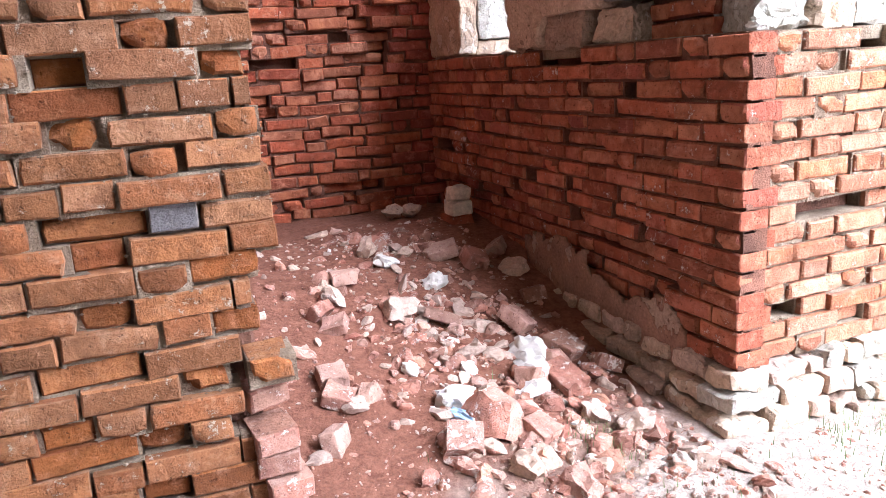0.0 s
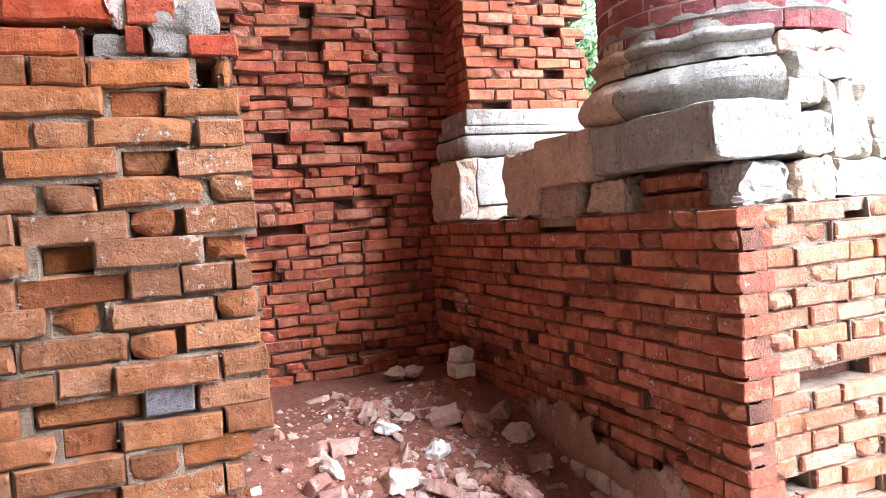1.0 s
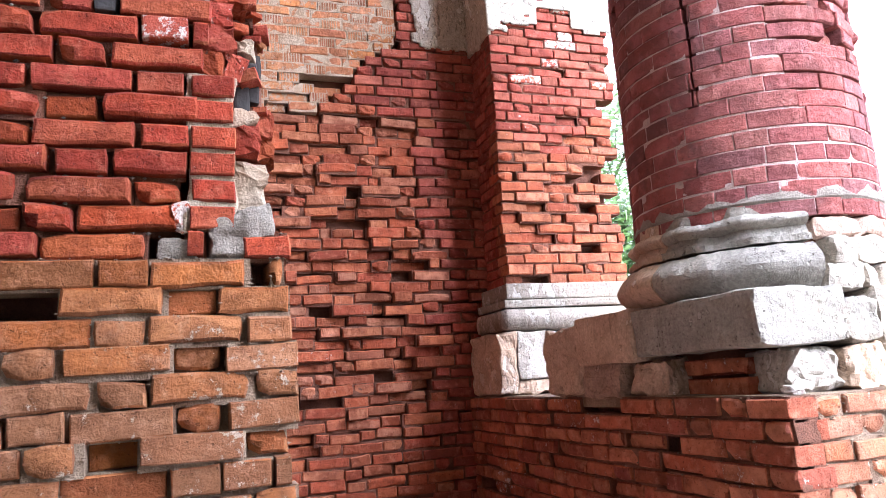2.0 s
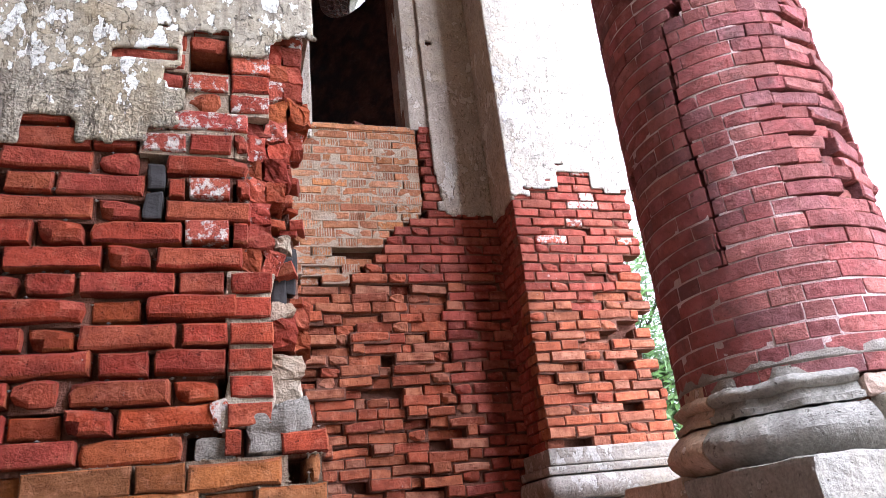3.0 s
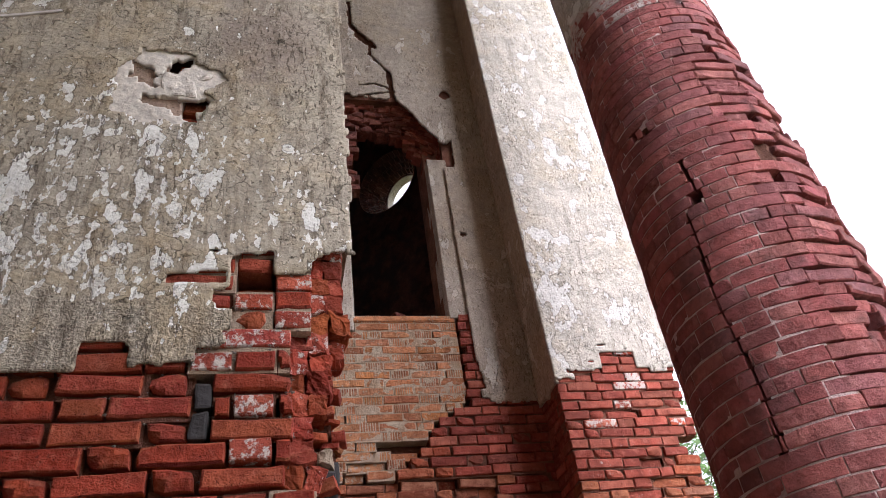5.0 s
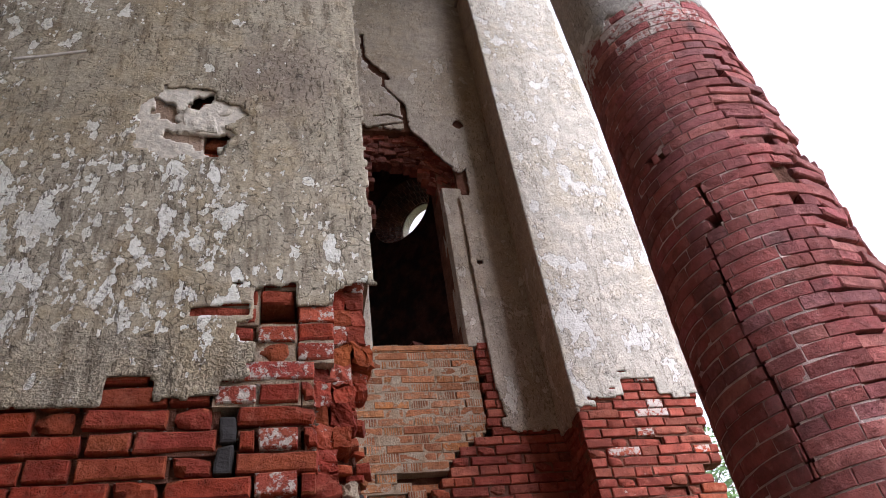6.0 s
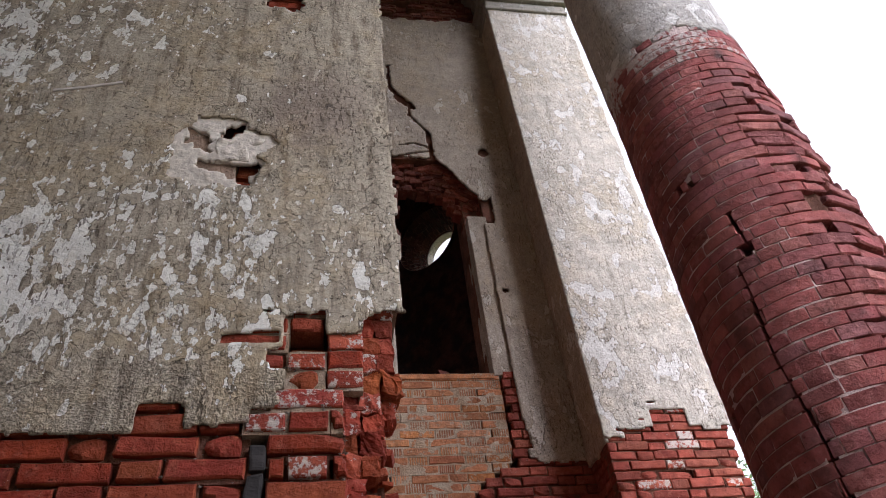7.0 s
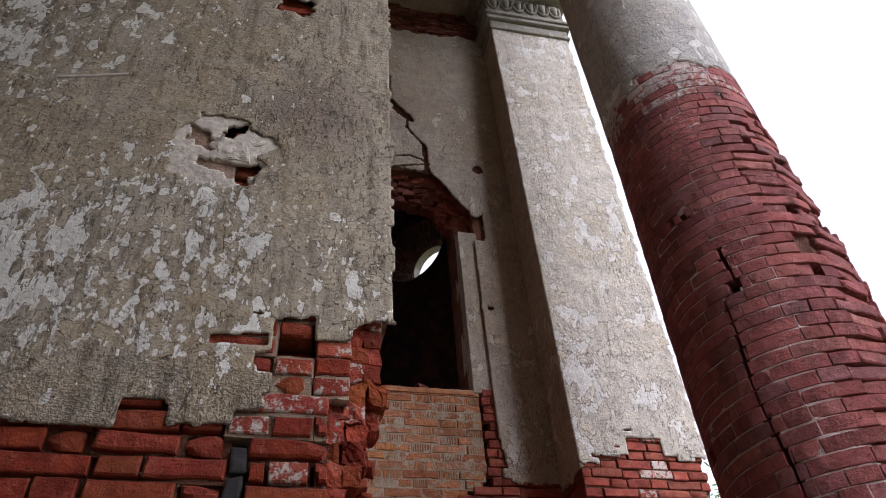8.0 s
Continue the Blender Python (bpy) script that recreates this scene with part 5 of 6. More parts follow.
    for i, (d, mat) in enumerate((((x0 + 0.02, x0 + 0.3, 0.92, 1.58, 1.44, 1.655), RENDER), ((x0 - 0.005, x0 + 0.3, 1.26, 1.64, 1.46, 1.80), STONE_BROWN), ((x0 + 0.05, x0 + 0.3, 0.62, 0.88, 1.44, 1.61), STONE_BROWN), ((x0 + 0.17, x0 + 0.40, y0 + 0.03, y0 + 0.3, 1.44, 1.6), STONE), ((x0 + 0.41, x0 + 0.63, y0 + 0.02, y0 + 0.4, 1.44, 1.6), STONE_BROWN), ((x0 + 0.64, x1, y0 + 0.04, y0 + 0.5, 1.44, 1.6), STONE))):
        block("bedding_stone", d, mat, c, 0.03, 8, 0.034, 40 + i)
    block("bedding_core", (x0 + 0.2, x1, y0 + 0.35, y1, 1.44, 1.62), MORTAR_RED, c, 0.02, 3, 0.02, 48)
    inner = pool("bedding_brick", BRICK_PED)
    lay(c, [(inner["S"][j % 8], Matrix.Translation((x0 + 0.13 + 0.02 * (j % 3), 0.34 + 0.13 * (j % 3), 1.445 + 0.078 * (j // 3))) @ Matrix.Rotation(radians(-90), 4, "Z")) for j in range(6)], (*COL, 1.5), "bedding_brick", 10)
    return c


HOLES = ((252, 3.32), (297, 4.57), (289, 4.63), (356, 3.99), (310, 4.02), (8, 3.12), (358, 5.06), (3, 4.48))
PLASTER_COL = plaster_material("column_plaster", (0.45, 0.42, 0.385), (0.66, 0.64, 0.60), (0.20, 0.18, 0.155), 0.60, 0.6)
column()


# ---- near pier ----
PIER_RISE, PIER_Z = 0.079, 1.874


def pier():
    p = thing("pier", "eroded brick pier, peeling grey plaster on its upper part", "pier", (-0.5, 0.5, 0))
    block("core", (-2.6, PIER_X1 - 0.17, 0.24, WALL_Y - 0.002, -0.3, 11.3), MORTAR_RED, p)
    low = {"face": pool("brick", BRICK_PIER, 0.068, 1.0, 8, 1.3), "deep": pool("brick", BRICK_PIER_FRESH, 0.068, 1.25, 8, 1.7), "burnt": pool("brick", BRICK_BURNT, 0.068, 0.6)}
    up = {"face": pool("upper_brick", BRICK_PIER_UP, 0.068, 1.15, 8, 1.7), "deep": pool("upper_brick", BRICK_PIER_RAW, 0.068, 1.25, 8, 1.5), "limed": pool("upper_brick", BRICK_LIMED, 0.070, 0.6, 8, 1.0)}
    limed_up = pool("header_brick", BRICK_PIER_UP, 0.068, 0.4)

    def course(z):
        return round((z - PIER_Z) / PIER_RISE)

    lower = ((0, 0.535, "Q_SHS"), (-1, 0.55, "ThSX"), (-2, 0.55, "HSHs"), (-3, 0.565, "ThSH"), (-4, 0.565, "HSHS"), (-5, 0.565, "ThSH"), (-6, 0.54, "h^Sx^H"),
             (-7, 0.54, "QHHsS"), (-8, 0.565, "HShH"), (-9, 0.55, "THSH"), (-10, 0.565, "H^SHH"), (-11, 0.565, "TBsH"), (-12, 0.565, "HShS"), (-13, 0.51, "tHSH"),
             (-14, 0.475, "QShS"), (-15, 0.49, "hHSH"), (-16, 0.43, "SsH"), (-17, 0.57, "^H_hSS"), (-18, 0.42, "SHhH"), (-19, 0.38, "HhsS"), (-20, 0.52, "HSHS"),
             (-21, 0.50, "ShSH"), (-22, 0.53, "HSHh"), (-23, 0.52, "SHSH"), (-24, 0.53, "HSHS"), (-25, 0.53, "SHSH"))
    b1, m1 = bonded(lower, PIER_Z, PIER_RISE, -1.7, low, 61, 1.6, 0.009, (0.012, 0.045), (1.0, 1.12), (0, -1))
    upper = ((1, 0.55, "H__Q__s"), (2, 0.255, "sHhS"), (3, 0.255, "hSHS"), (4, 0.27, "THSH"), (5, 0.275, "HShS"), (6, 0.30, "ShSH"), (7, 0.26, "HSHS"), (8, 0.325, "SHSH"),
             (9, 0.33, "QLSHS"), (10, 0.338, "S_HSH"), (11, 0.338, "QLQ_SHS"), (12, 0.338, "S_HSHS"), (13, 0.33, "QHLHSH"), (14, 0.33, "SLHSH"), (15, 0.40, "LHLSHS"),
             (16, 0.40, "HLSHS"), (17, 0.40, "LxSHSH"), (18, 0.40, "LHSHS"), (19, 0.40, "SHSHS"))
    b2, m2 = bonded(upper, PIER_Z, PIER_RISE, -1.7, up, 62, 1.2, 0.013, (0.03, 0.07), (0.88, 1.02))
    m2 = [c for c in m2 if not (course(c[0].translation.z) == 18 and 0.12 < c[0].translation.x < 0.28)]
    m2 = [(m, hl, z0, z1, rec if m.translation.z < 2.6 else 0.45 * rec + 0.009) for m, hl, z0, z1, rec in m2]

    def up_edge(z):
        return {1: 0.56, 2: 0.265, 3: 0.265, 4: 0.28, 5: 0.285, 6: 0.31, 7: 0.27}.get(course(z), 0.34 if course(z) < 15 else 0.41)

    def torn(z):
        k = course(z)
        if k <= 6:
            return 0.50 + 0.03 * fbm(5.0, z, 9)
        if k >= 16:
            return 0.495
        return 0.43 + 0.09 * smooth(8, 16, k) + 0.045 * fbm(5.0, z, 7)

    # the torn end: broken faces beside the corner, and stubs with clinging mortar behind them
    crumble = random.Random(63)
    for k in range(2, 20):
        z, u = PIER_Z + k * PIER_RISE, up_edge(PIER_Z + k * PIER_RISE + 0.02) - 0.03
        last = torn(z)
        if 3 <= k <= 6:
            u = 0.40
        while u < last - 0.02:
            inner = u > 0.425
            w = min(crumble.uniform(0.07, 0.12) if inner else crumble.uniform(0.045, 0.10), last + 0.015 - u)
            y = (crumble.uniform(0.07, 0.12) if inner else crumble.uniform(0.025, 0.055)) if k < 15 else 0.04
            lime = crumble.random() < (0.26 if k < 16 else 0.06)
            clay = MORTAR_FILL if lime else crumble.choice((BRICK_PIER_RAW, BRICK_PIER_UP, BRICK_PIER_UP, BRICK_LIMED))
            top = z + (PIER_RISE - 0.006 if not lime else crumble.uniform(0.03, 0.06))
            part("clinging_mortar" if lime else "torn_brick", shard(u - 0.004, u + w + 0.004, y + 0.02 * lime, y + 0.14, z + crumble.uniform(-0.008, 0.004), top + 0.004, 0.022 if k < 16 else 0.011, 700 + crumble.randrange(999)), clay, p)
            u += w + crumble.uniform(0.002, 0.01)
    stack = [(limed_up["H"][k % 8], Matrix.Translation((0.338 + 0.004 * (k % 2), 0.008, PIER_Z + k * PIER_RISE)) @ Matrix.Diagonal((0.95, 1, 0.93, 1))) for k in range(2, 8)]
    lay(p, stack, (0.3, 0, 2.4), "header_brick", 8)
    block("white_mortar", (0.268, 0.402, 0.024, 0.12, PIER_Z + 2 * PIER_RISE, PIER_Z + 7.9 * PIER_RISE), MORTAR_FILL, p, 0.006, 10, 0.018, 12, "pale lime mortar bed")
    chips = []
    rng = random.Random(14)
    for i in range(26):
        z = rng.uniform(2.28, 3.3)
        x = 0.36 + 0.11 * rng.random() + 0.05 * (z - 2.3)
        chips.append((rng.choice((up["face"] if rng.random() < 0.6 else up["deep"] if rng.random() < 0.6 else low["deep"])["H"]), Matrix.Translation((x, 0.06 + 0.08 * rng.random(), z)) @ Matrix.Rotation(rng.gauss(0, 0.3), 4, "Y") @ Matrix.Rotation(rng.gauss(0, 0.35), 4, "Z") @ Matrix.Diagonal((rng.uniform(0.15, 0.5), 0.5, rng.uniform(0.25, 0.7), 1))))
    gap_bricks = [(up["face"]["S"][i], Matrix.Translation((x, 0.03, z)) @ Matrix.Rotation(0.03 * (i - 1), 4, "Y")) for i, (x, z) in enumerate(((0.05, 5.60), (-0.08, 5.525), (0.19, 5.525), (-0.02, 5.675)))]
    lay(p, gap_bricks, (0, 0, 5.6), "gap_brick", 8)
    b2 = [(random.Random(i).choice(up["limed"]["S" if me in up["face"]["S"] else "H"]) if me in up["face"]["S"] + up["face"]["H"] and m.translation.z > 2.95 and m.translation.x > 0.12 and i % 5 < 3 else me, m) for i, (me, m) in enumerate(b2)]
    lay(p, b1, (0.3, 0, 1.2), "brick", 260)
    lay(p, b2, (0.3, 0, 2.6), "upper_brick", 220)
    lay(p, chips, (0.3, 0, 2.6), "broken_brick", 150)
    mortar_bed(p, m1, MORTAR)
    mortar_lumps(p, m1, MORTAR, 7, 3)
    mortar_lumps(p, m2, CEMENT, 3, 4)
    mortar_bed(p, [c for c in m2 if c[0].translation.z < 2.84 or c[0].translation.x < 0.0], MORTAR_RED, "upper_mortar")
    mortar_bed(p, [(m, hl, z0, z1, 0.016) for m, hl, z0, z1, rec in m2 if not (m.translation.z < 2.84 or m.translation.x < 0.0)], MORTAR_FILL, "pale_mortar")
    block("return", (PIER_X1 - 0.17, PIER_X1 - 0.07, 0.16, 1.3, -0.3, 3.3), MORTAR_RED, p, 0.0, 24, 0.03, 5)
    block("upper_return", (PIER_X1 - 0.17, PIER_X1 - 0.012, 0.012, 1.3, 3.42, 11.3), MORTAR, p, 0.0, 4, 0.008, 6)
    # stepped foot of loose bricks beside the corner
    foot, rubbed = [], pool("foot_brick", BRICK_RUBBLE, 0.07, 1.2, 8, 1.6)
    for x, y, z, a in ((0.50, -0.03, 0.31, 0.15), (0.49, -0.02, 0.235, -0.05), (0.52, -0.05, 0.155, 0.12), (0.50, 0.0, 0.08, 0.02), (0.50, 0.06, 0.42, 0.3)):
        foot.append((rubbed["H"][int(x * 100) % 8], Matrix.Translation((x, y, z)) @ Matrix.Rotation(a, 4, "Z")))
    lay(p, foot, (0.5, 0, 0.3), "foot_brick", 10)
    # cement dab where the two kinds of brickwork meet
    for i, d in enumerate(((0.33, 0.465, 0.016, 0.13, 1.95, 2.085), (0.20, 0.30, 0.03, 0.13, 1.945, 2.01), (0.28, 0.40, 0.03, 0.13, 2.02, 2.06), (0.40, 0.50, 0.024, 0.12, 2.02, 2.11))):
        part("cement_dab", add_box(bmesh.new(), *d, 0.014, 16, 0.02, 21 + i), CEMENT, p, "rough grey cement dab")
    for i, d in enumerate(((0.405, 0.45, 0.11, 0.22, 2.40, 2.60), (0.44, 0.485, 0.12, 0.22, 2.46, 2.61), (0.415, 0.475, 0.09, 0.18, 2.55, 2.585))):
        block("charred_tie", d, IRON, p, 0.008, 4, 0.012, 90 + i, "charred end of a tie in the masonry")
    for z in (2.665, 2.765):
        block("iron_cramp", (0.027, 0.082, 0.008, 0.12, z, z + 0.094), IRON, p, 0.010, 4, 0.010, int(z * 100))

    def coat(u, z):
        bare = -0.325 < u < -0.18
        foot_z = 2.918 + (0.079 if bare else -0.02 * (u < -0.325)) + 0.012 * fbm(u, z, 6, 2.0) + 0.007 * fbm(u, z, 22)
        edge = {13: 0.04, 14: 0.11, 15: 0.13, 16: 0.07, 17: 0.11, 18: 0.12}.get(course(z - 0.03), 0.02) + 0.022 * fbm(u, z, 9)
        if u > edge:
            foot_z = 3.37 + 0.03 * fbm(u, z, 10) - (0.09 if 0.27 < u < 0.40 else 0.0)
        hole = math.hypot((u + 0.21) / 0.215, (z - 4.27) / 0.24) - 1.0 - 0.32 * fbm(u, z, 7.0, 1.0)
        gap = math.hypot((u - 0.02) / 0.11, (z - 5.60) / 0.09) - 1.0 - 0.75 * fbm(u, z, 9, 4.0)
        slot = -1 if (-0.10 < u < 0.11 and 3.235 < z < 3.27 + 0.12 * (u + 0.1) + 0.01 * fbm(u, z, 14)) else 1
        return min(z - foot_z, hole, gap, slot, PIER_X1 + 0.008 + 0.008 * fbm(u, z, 8) - u)

    sheet("plaster", Matrix.Translation((0, -0.011, 0)), -1.7, PIER_X1 + 0.03, 2.8, 7.2, coat, PLASTER_PIER, p, 0.0135, 0.009, 0.004, "peeling grey plaster with white flakes")
    def under_coat(u, z):
        rag = 0.9 * fbm(u, z, 13, 2.0)
        top = max(abs(u + 0.15) / 0.06, abs(z - 4.425 - 0.4 * (u + 0.15)) / 0.042) - 1 - rag
        low_gap = max(abs(u + 0.165) / 0.115, abs(z - 4.15 + 0.38 * (u + 0.165)) / (0.03 + 0.2 * max(0.0, u + 0.26))) - 1 - 0.7 * rag
        scar = max(abs(u + 0.31) / 0.055, abs(z - 4.35 + 0.5 * (u + 0.31)) / 0.06) - 1 - rag
        return min(top, low_gap, scar, 0.36 - math.hypot(u + 0.2, z - 4.27))

    for i, d in enumerate(((-0.40, -0.21, 0.010, 0.05, 4.24, 4.46), (-0.33, -0.13, 0.014, 0.07, 4.07, 4.26))):
        part("scar", add_box(bmesh.new(), *d, 0.01, 6, 0.008, 61 + i), RENDER, p, "bare brown patch in the broken plaster")
    lay(p, [(up["deep"]["S" if i % 2 else "H"][i], Matrix.Translation((x, y, z)) @ Matrix.Rotation(a, 4, "Y")) for i, (x, y, z, a) in enumerate(((-0.11, 0.05, 4.40, 0.1), (-0.22, 0.055, 4.06, -0.12), (-0.07, 0.045, 4.15, 0.2), (-0.08, 0.05, 4.06, -0.1)))], (0, 0, 4.2), "cavity_brick", 8)
    sheet("under_coat", Matrix.Translation((0, -0.001, 0)), -0.65, 0.28, 3.85, 4.75, under_coat, PALE_COAT, p, 0.009, 0.02, 0.006, "rough older coat of plaster")
    for i, d in enumerate(((-0.225, -0.085, -0.016, 0.03, 4.20, 4.34), (-0.12, -0.02, -0.008, 0.02, 4.325, 4.37))):
        part("loose_plaster", add_box(bmesh.new(), *d, 0.012, 9, 0.022, 31 + i), PALE_COAT, p, "pale lump of plaster hanging in the hole")
    block("backing", (-1.7, PIER_X1 - 0.18, 0.08, 0.128, 3.45, 11.3), MORTAR_RED, p, 0.0, 8, 0.012, 77)
    scratch = block("scratch", (-0.15, 0.15, -0.011, -0.004, -0.008, 0.008), WHITE_LIME, None, 0.002, 6, 0.006, 5, "pale scratch across the plaster")
    scratch.matrix_basis = Matrix.Translation((-0.84, -0.010, 4.682)) @ Matrix.Rotation(-0.32, 4, "Y")
    under(scratch, p)
    block("upper_plaster", (-2.6, PIER_X1, -0.016, 0.022, 7.2, 11.3), PLASTER_PIER, p)
    block("side_plaster", (-2.6, -1.7, -0.016, 0.13, -0.3, 7.2), PLASTER_PIER, p)
    return p


pier()

# ---- unseen ceiling and walls, added to keep sky light off the pier ----
tagged(block("ceiling", (-4.5, 3.35, -5.0, WALL_Y + 0.9, 11.3, 11.7), PLASTER_WALL), "added unseen grey plastered ceiling that shades the portico", "ceiling", "", "structure")
tagged(block("wall_west_blocker", (-4.5, -4.0, -4.5, 0.3, -0.3, 11.3), PLASTER_PIER), "added unseen grey plastered wall that blocks light from the left", "wall", "", "structure")
tagged(block("wall_south_blocker", (-4.5, 3.2, -5.0, -4.5, -0.3, 11.3), PLASTER_PIER), "added unseen grey plastered wall behind the viewer that blocks sky light", "wall", "", "structure")
tagged(block("wall_north_west", (-4.0, -2.6, 0.0, 0.5, -0.3, 11.3), PLASTER_PIER), "added unseen grey plastered wall closing the side beside the pier", "wall", "", "structure")


# ---- rubble ----
def stone_mesh(name, mat, seed, flat=0.6, sub=1):
    """An angular broken lump about 1 across."""
    rng = random.Random(seed)
    bm = bmesh.new()
    bmesh.ops.create_icosphere(bm, subdivisions=sub, radius=0.5)
    off = Vector((seed * 1.3, seed * 0.7, 0))
    for v in bm.verts:
        d = v.co.normalized()
        v.co *= 1 + 0.45 * noise.noise(d * 1.6 + off) + 0.2 * noise.noise(d * 4.2 + off)
    for _ in range(4):
        n = Vector((rng.gauss(0, 1), rng.gauss(0, 1), rng.gauss(0, 1))).normalized()
        lim = rng.uniform(0.28, 0.42)
        for v in bm.verts:
            k = v.co.dot(n)
            if k > lim:
                v.co -= n * (k - lim)
    for v in bm.verts:
        v.co += v.co.normalized() * (0.05 * noise.noise(v.co * 7 + off) + 0.03 * noise.noise(v.co * 17 + off))
        v.co.z *= flat
    me = bpy.data.meshes.new(name)
    bm.to_mesh(me)
    bm.free()
    me.materials.append(mat)
    if sub > 1:
        me.shade_smooth()
        me.set_sharp_from_angle(angle=radians(32))
    return me




def rubble():
    rng = random.Random(31)
    lumps = [stone_mesh("stone", STONE_RUBBLE, 400 + i, 0.65, 3) for i in range(5)]
    limes = [stone_mesh("lime_lump", WHITE_LIME, 420 + i, 0.7, 3) for i in range(4)]
    frags = []
    for i in range(6):
        w = rng.uniform(0.10, 0.2)
        bm = add_box(bmesh.new(), -w / 2, w / 2, -0.06, 0.06, 0.0, 0.068, 0.008, 3, 0.010, 440 + i)
        for v in bm.verts:
            if v.co.x > w * 0.2:
                v.co.x += 0.03 * noise.noise(v.co * 20 + Vector((i * 3.0, 0, 0)))
        me = bpy.data.meshes.new("brick_fragment")
        bm.to_mesh(me)
        bm.free()
        me.materials.append(BRICK_RUBBLE)
        frags.append(me)
    chunks = [stone_mesh("brick_fragment", BRICK_RUBBLE, 460 + i, 0.7, 2) for i in range(6)]
    small_chunks = [stone_mesh("brick_crumb", BRICK_RUBBLE, 560 + i, 0.7, 1) for i in range(6)]
    small_lumps = [stone_mesh("stone_chip", STONE_RUBBLE, 580 + i, 0.65, 1) for i in range(5)]
    mid_lumps = [stone_mesh("stone_piece", STONE_RUBBLE, 600 + i, 0.65, 2) for i in range(5)]

    def drop(name, me, x, y, size, label, cat, group, tilt=0.4, lift=0.0):
        ob = new(name, me)
        ob.matrix_basis = Matrix.Translation((x, y, ground_z(x, y) + lift)) @ Euler((rng.gauss(0, tilt), rng.gauss(0, tilt), rng.uniform(0, 6.28))).to_matrix().to_4x4() @ Matrix.Diagonal((size * rng.uniform(0.85, 1.2), size, size * rng.uniform(0.8, 1.1), 1))
        return tagged(ob, label, cat, group)

    # the lumps that stand out
    for x, y, sz in ((1.33, 1.55, 0.13), (1.50, 1.27, 0.14), (1.68, 0.60, 0.20), (1.62, 0.47, 0.18), (1.55, 0.36, 0.13), (1.36, 0.56, 0.085), (1.12, 0.62, 0.08), (1.22, 0.38, 0.16)):
        drop("lime_lump", limes[int(x * 10) % 4], x, y, sz, "white crumbly lump of lime in the rubble", "lime lump", "lime lumps in the rubble", 0.3, sz * 0.15)
    for x, y, sz in ((1.22, 1.06, 0.17), (1.27, 1.72, 0.15), (1.45, 1.78, 0.10), (1.46, 1.66, 0.11), (1.82, 0.02, 0.15), (1.86, -0.26, 0.12), (0.96, 1.17, 0.14), (1.72, 0.18, 0.12), (1.98, 1.35, 0.16), (1.30, -0.05, 0.12), (1.55, -0.1, 0.1), (0.84, 0.45, 0.12)):
        drop("stone", lumps[int(x * 10) % 5], x, y, sz, "pale angular building stone lying in the rubble", "stone", "stones in the rubble", 0.3, sz * 0.15)
    for x, y in ((1.60, 1.68), (1.68, 1.58), (1.78, 1.45), (1.72, 0.40), (1.58, 0.42), (0.92, 0.98), (0.88, 1.08), (1.85, 0.62), (1.30, 0.24), (0.80, 0.62), (0.78, 0.50), (1.05, 1.35), (1.40, 0.95), (1.72, 0.85), (1.95, 0.45), (1.15, 0.15), (1.95, 1.05), (0.70, 0.30), (1.45, 0.12), (2.0, 1.55)):
        drop("brick_fragment", frags[int(x * 37) % 6], x, y, rng.uniform(0.85, 1.15), "broken red brick lying in the dust", "brick", "broken bricks in the rubble", 0.5, 0.0)
    drop("brick_fragment", chunks[1], 1.30, 0.20, 0.24, "big lump of broken red brickwork", "brick", "broken bricks in the rubble", 0.2, 0.04)
    drop("brick_fragment", chunks[3], 1.75, 0.52, 0.18, "big lump of broken red brickwork", "brick", "broken bricks in the rubble", 0.2, 0.03)
    lump = drop("lime_lump", limes[2], 2.25, -0.03, 0.07, "white lump of lime lying on the pedestal", "lime lump", "lime lumps in the rubble", 0.2)
    lump.matrix_basis.translation.z = PED_TOP + 0.012
    bag = bmesh.new()
    bmesh.ops.create_icosphere(bag, subdivisions=3, radius=0.5)
    for v in bag.verts:
        v.co *= 1 + 0.5 * noise.noise(v.co * 4.0)
        v.co = Vector((v.co.x * 0.05, v.co.y * 0.16, v.co.z * 0.05))
    wrap = part("plastic_wrapper", bag, PLASTIC)
    wrap.matrix_basis = Matrix.Translation((1.20, 0.26, ground_z(1.20, 0.26) + 0.02)) @ Matrix.Rotation(0.3, 4, "Z")
    tagged(wrap, "crumpled pale blue plastic wrapper among the rubble", "litter")
    # block of masonry standing in the far corner
    blk = thing("masonry_block", "pale block of two mortared stones in the corner", "stone", (2.0, 2.2, 0.4))
    block("upper_stone", (1.965, 2.09, 2.09, 2.23, 0.57, 0.655), PALE_COAT, blk, 0.02, 3, 0.014, 3)
    block("middle_stone", (1.95, 2.09, 2.08, 2.24, 0.48, 0.568), PALE_COAT, blk, 0.02, 3, 0.014, 4)
    block("lower_brick", (1.94, 2.10, 2.09, 2.26, 0.30, 0.475), BRICK_PED, blk, 0.015, 3, 0.012, 5)
    for x, y in ((1.70, 2.52), (1.82, 2.50)):
        ob = drop("stone", lumps[int(x * 10) % 5], x, y, 0.14, "pale angular building stone lying in the rubble", "stone", "stones in the rubble", 0.2, 0.05)

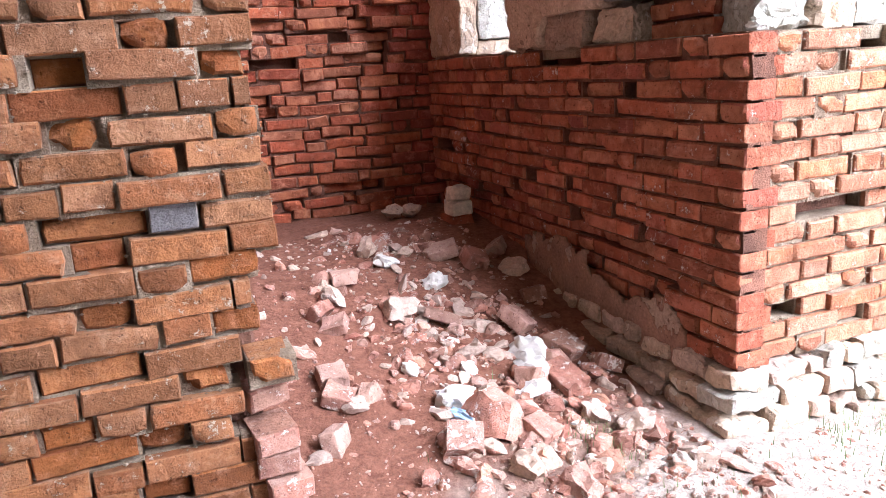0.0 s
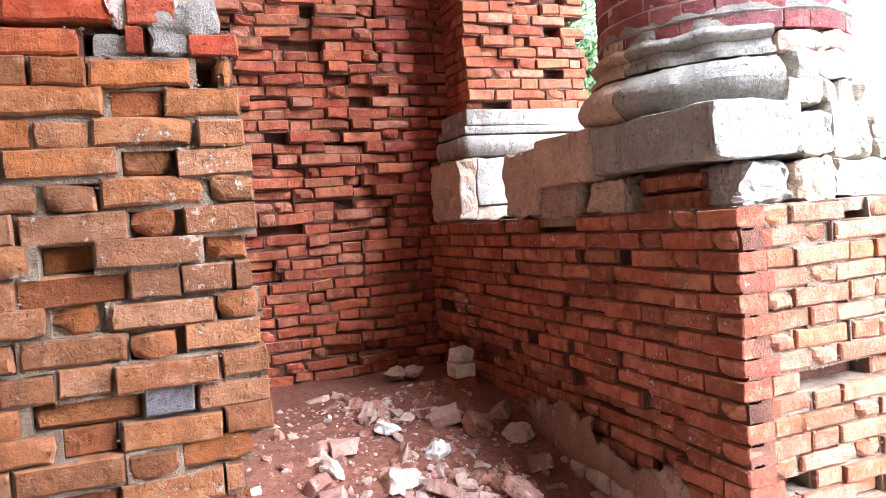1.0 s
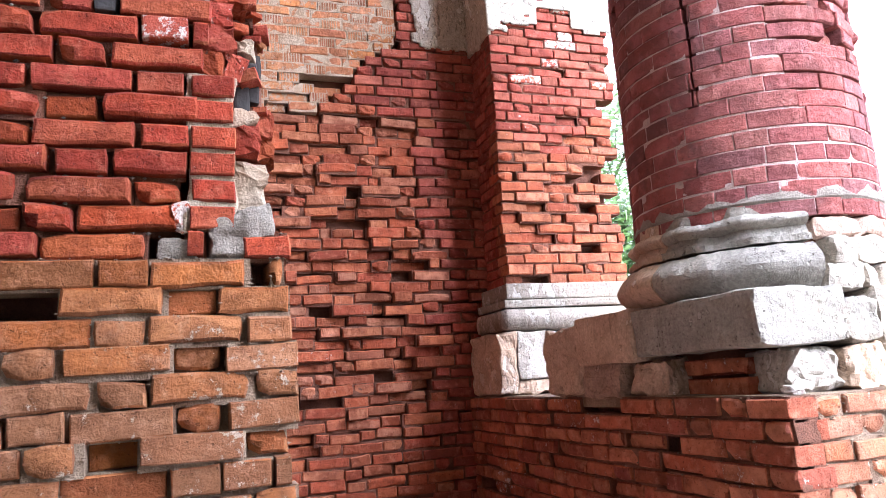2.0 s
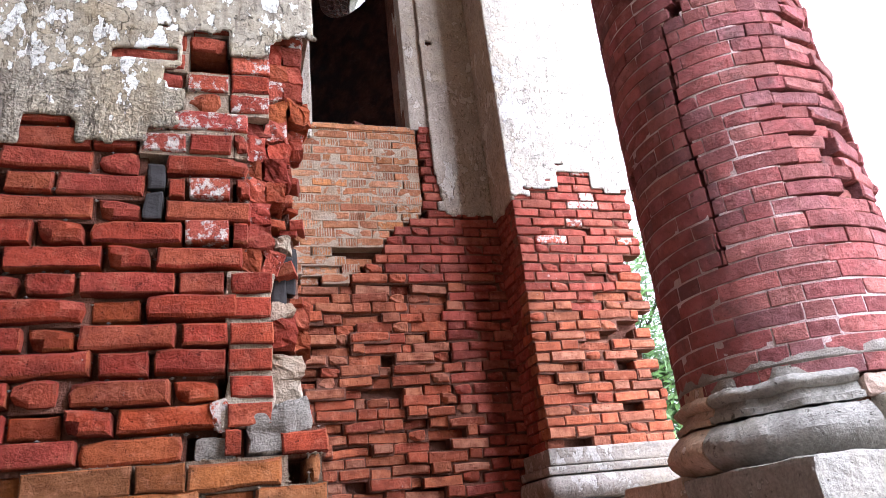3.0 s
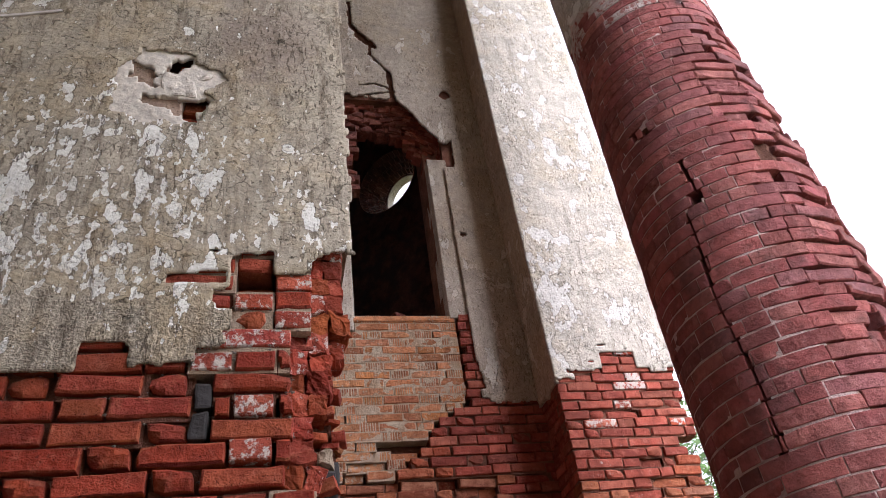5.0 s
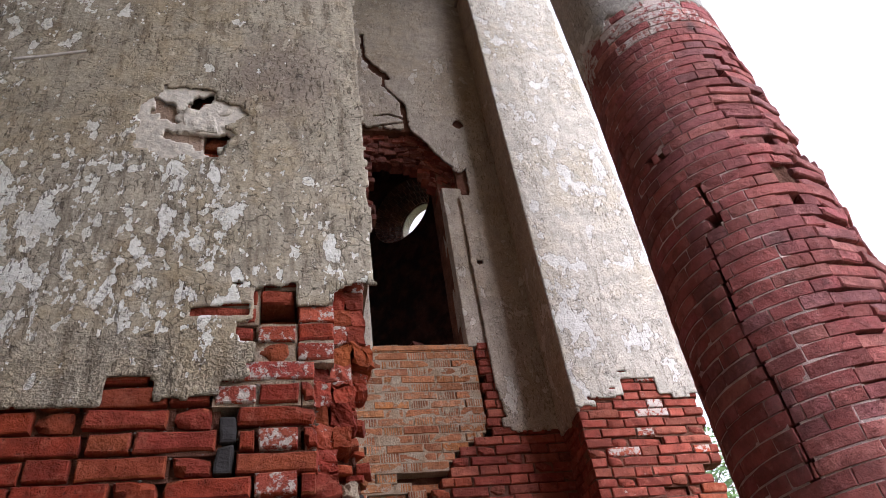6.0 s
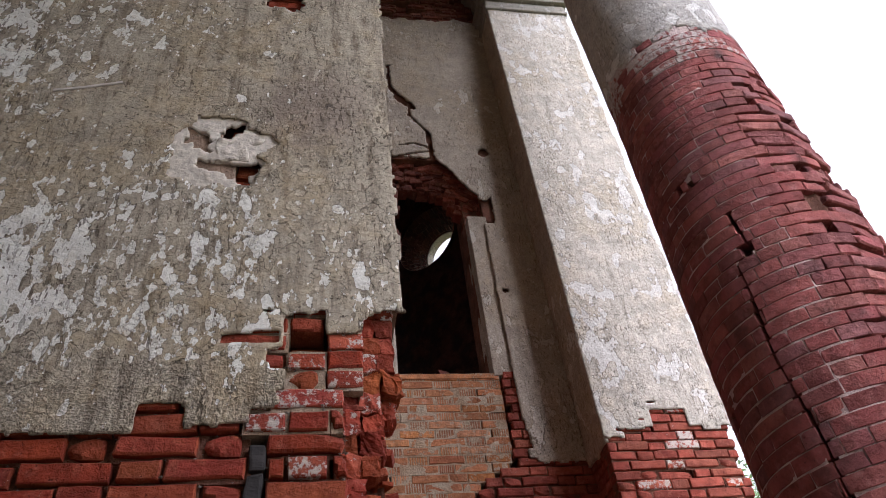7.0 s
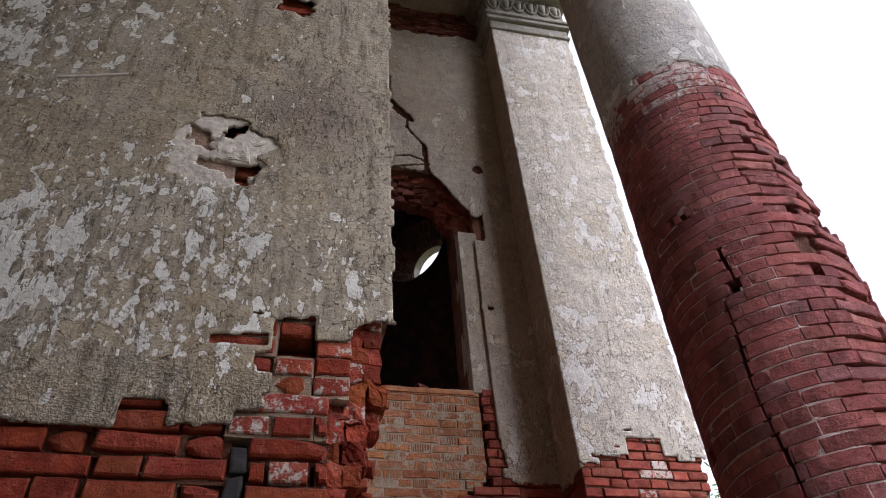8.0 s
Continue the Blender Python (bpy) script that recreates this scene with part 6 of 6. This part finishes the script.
    # the countless rest
    def scatter(name, meshes, count, lo, hi, spots, label, squash=0.7):
        verts, faces = [], []
        for _ in range(count):
            x, y = spots()
            size = lo * (hi / lo) ** (rng.random() ** 3.0)
            me = rng.choice(meshes)
            m = Matrix.Translation((x, y, ground_z(x, y) - size * 0.02)) @ Euler((rng.gauss(0, 0.6), rng.gauss(0, 0.6), rng.uniform(0, 6.28))).to_matrix().to_4x4() @ Matrix.Diagonal((size * rng.uniform(0.7, 1.5), size, size * rng.uniform(0.6, 1.1), 1))
            k = len(verts)
            verts += [m @ v.co for v in me.vertices]
            faces += [[k + j for j in q.vertices] for q in me.polygons]
        ob = new(name, mesh_of(name, verts, faces, meshes[0].materials[0]))
        return tagged(ob, label, "rubble", "", "stuff")

    def heap():
        while True:
            x, y = rng.uniform(0.35, 2.1), rng.uniform(-0.9, 2.3)
            w = math.exp(-((x - 1.5 + 0.2 * (y - 0.5)) / 0.4) ** 2) * math.exp(-((y - 0.4) / 1.0) ** 2) + 0.06
            if rng.random() < w:
                return x, y

    def wide():
        return rng.uniform(-0.2, 4.2), rng.uniform(-1.6, 2.4) if rng.random() < 0.6 else rng.uniform(-1.6, 0.2)

    def clear(f):
        def g():
            while True:
                x, y = f()
                if not (x > 2.0 and y > -0.25) and not (x < 0.56 and y > -0.02):
                    return x, y
        return g

    scatter("brick_rubble", chunks, 1000, 0.022, 0.14, clear(heap), "broken bricks and red crumbs heaped on the ground")
    scatter("stone_rubble", mid_lumps, 560, 0.02, 0.12, clear(heap), "broken pale stones heaped on the ground")
    scatter("lime_rubble", [stone_mesh("lime_crumb", WHITE_LIME, 480 + i, 0.7) for i in range(3)], 100, 0.012, 0.06, clear(heap), "white crumbs of lime on the ground")
    scatter("brick_crumbs", small_chunks, 4600, 0.008, 0.035, clear(wide), "small red brick crumbs on the ground")
    scatter("stone_crumbs", small_lumps, 2000, 0.008, 0.04, clear(wide), "small pale stone chips on the ground")


rubble()


# ---- plants ----
def blades(spots, seed):
    rng = random.Random(seed)
    verts, faces = [], []
    for cx, cy, n, spread in spots:
        for _ in range(n):
            x, y = cx + rng.gauss(0, spread), cy + rng.gauss(0, spread)
            z = ground_z(x, y) - 0.005
            a, hgt, lean = rng.uniform(0, 6.28), rng.uniform(0.02, 0.08), rng.uniform(0.2, 0.7)
            dx, dy, w = math.cos(a), math.sin(a), 0.0018
            k = len(verts)
            for f in (0.0, 0.5, 1.0):
                r = hgt * lean * f * f
                ww = w * (1 - 0.85 * f)
                verts += [(x + dx * r - dy * ww, y + dy * r + dx * ww, z + hgt * f), (x + dx * r + dy * ww, y + dy * r - dx * ww, z + hgt * f)]
            faces += [(k, k + 1, k + 3, k + 2), (k + 2, k + 3, k + 5, k + 4)]
    ob = new("grass", mesh_of("grass", verts, faces, GRASS))
    return tagged(ob, "thin green grass blades between the stones", "grass", "", "stuff")


blades([(1.66, -0.03, 60, 0.05), (1.60, 0.05, 40, 0.05), (2.45, -0.32, 50, 0.08), (2.7, -0.3, 40, 0.08), (2.5, -0.5, 60, 0.2), (1.7, -0.35, 40, 0.12), (3.2, -0.4, 80, 0.25), (1.2, -0.7, 60, 0.4)], 5)


def tree(x, y, height, seed, bush=False):
    rng = random.Random(seed)
    t = thing("tree" if not bush else "bush", "leafy green tree beyond the ruin" if not bush else "leafy green bush beyond the ruin", "tree" if not bush else "bush", (x, y, 0), "", "trees beyond the ruin")
    bm = bmesh.new()
    tips = []

    def limb(p, d, length, r, depth):
        steps = 4
        ring0 = None
        for i in range(steps + 1):
            q = p + d * (length * i / steps)
            rr = r * (1 - 0.55 * i / steps)
            u = d.orthogonal().normalized()
            v = d.cross(u)
            ring = [bm.verts.new(q + (u * math.cos(k * 1.047) + v * math.sin(k * 1.047)) * rr) for k in range(6)]
            if ring0:
                for k in range(6):
                    bm.faces.new((ring0[k], ring0[(k + 1) % 6], ring[(k + 1) % 6], ring[k]))
            ring0 = ring
            d = (d + Vector((rng.gauss(0, 0.09), rng.gauss(0, 0.09), 0.03))).normalized()
            if depth and i >= 1:
                for _ in range(2):
                    nd = (d + Vector((rng.gauss(0, 0.75), rng.gauss(0, 0.75), rng.gauss(0.15, 0.4)))).normalized()
                    limb(q, nd, length * rng.uniform(0.35, 0.6), rr * 0.55, depth - 1)
            if depth <= 1:
                tips.append(q)

    limb(Vector((x, y, -0.1)), Vector((0, 0, 1)), height * 0.62, height * 0.022, 2)
    part("trunk", bm, BARK, t)
    verts, faces = [], []
    for _ in range(9000):
        c = rng.choice(tips) + Vector((rng.gauss(0, 0.28), rng.gauss(0, 0.28), rng.gauss(0, 0.26))) * (height / 6)
        u = Vector((rng.gauss(0, 1), rng.gauss(0, 1), rng.gauss(0, 0.6))).normalized()
        v = u.orthogonal().normalized()
        l, w = rng.uniform(0.05, 0.10), rng.uniform(0.02, 0.035)
        k = len(verts)
        verts += [c - u * l, c + v * w, c + u * l, c - v * w]
        faces.append((k, k + 1, k + 2, k + 3))
    crown = new("crown", mesh_of("crown", verts, faces, LEAF))
    under(crown, t)
    return t


tree(5.6, 6.4, 4.6, 3)
tree(8.2, 7.2, 6.0, 4)
tree(6.4, 9.5, 6.5, 5)
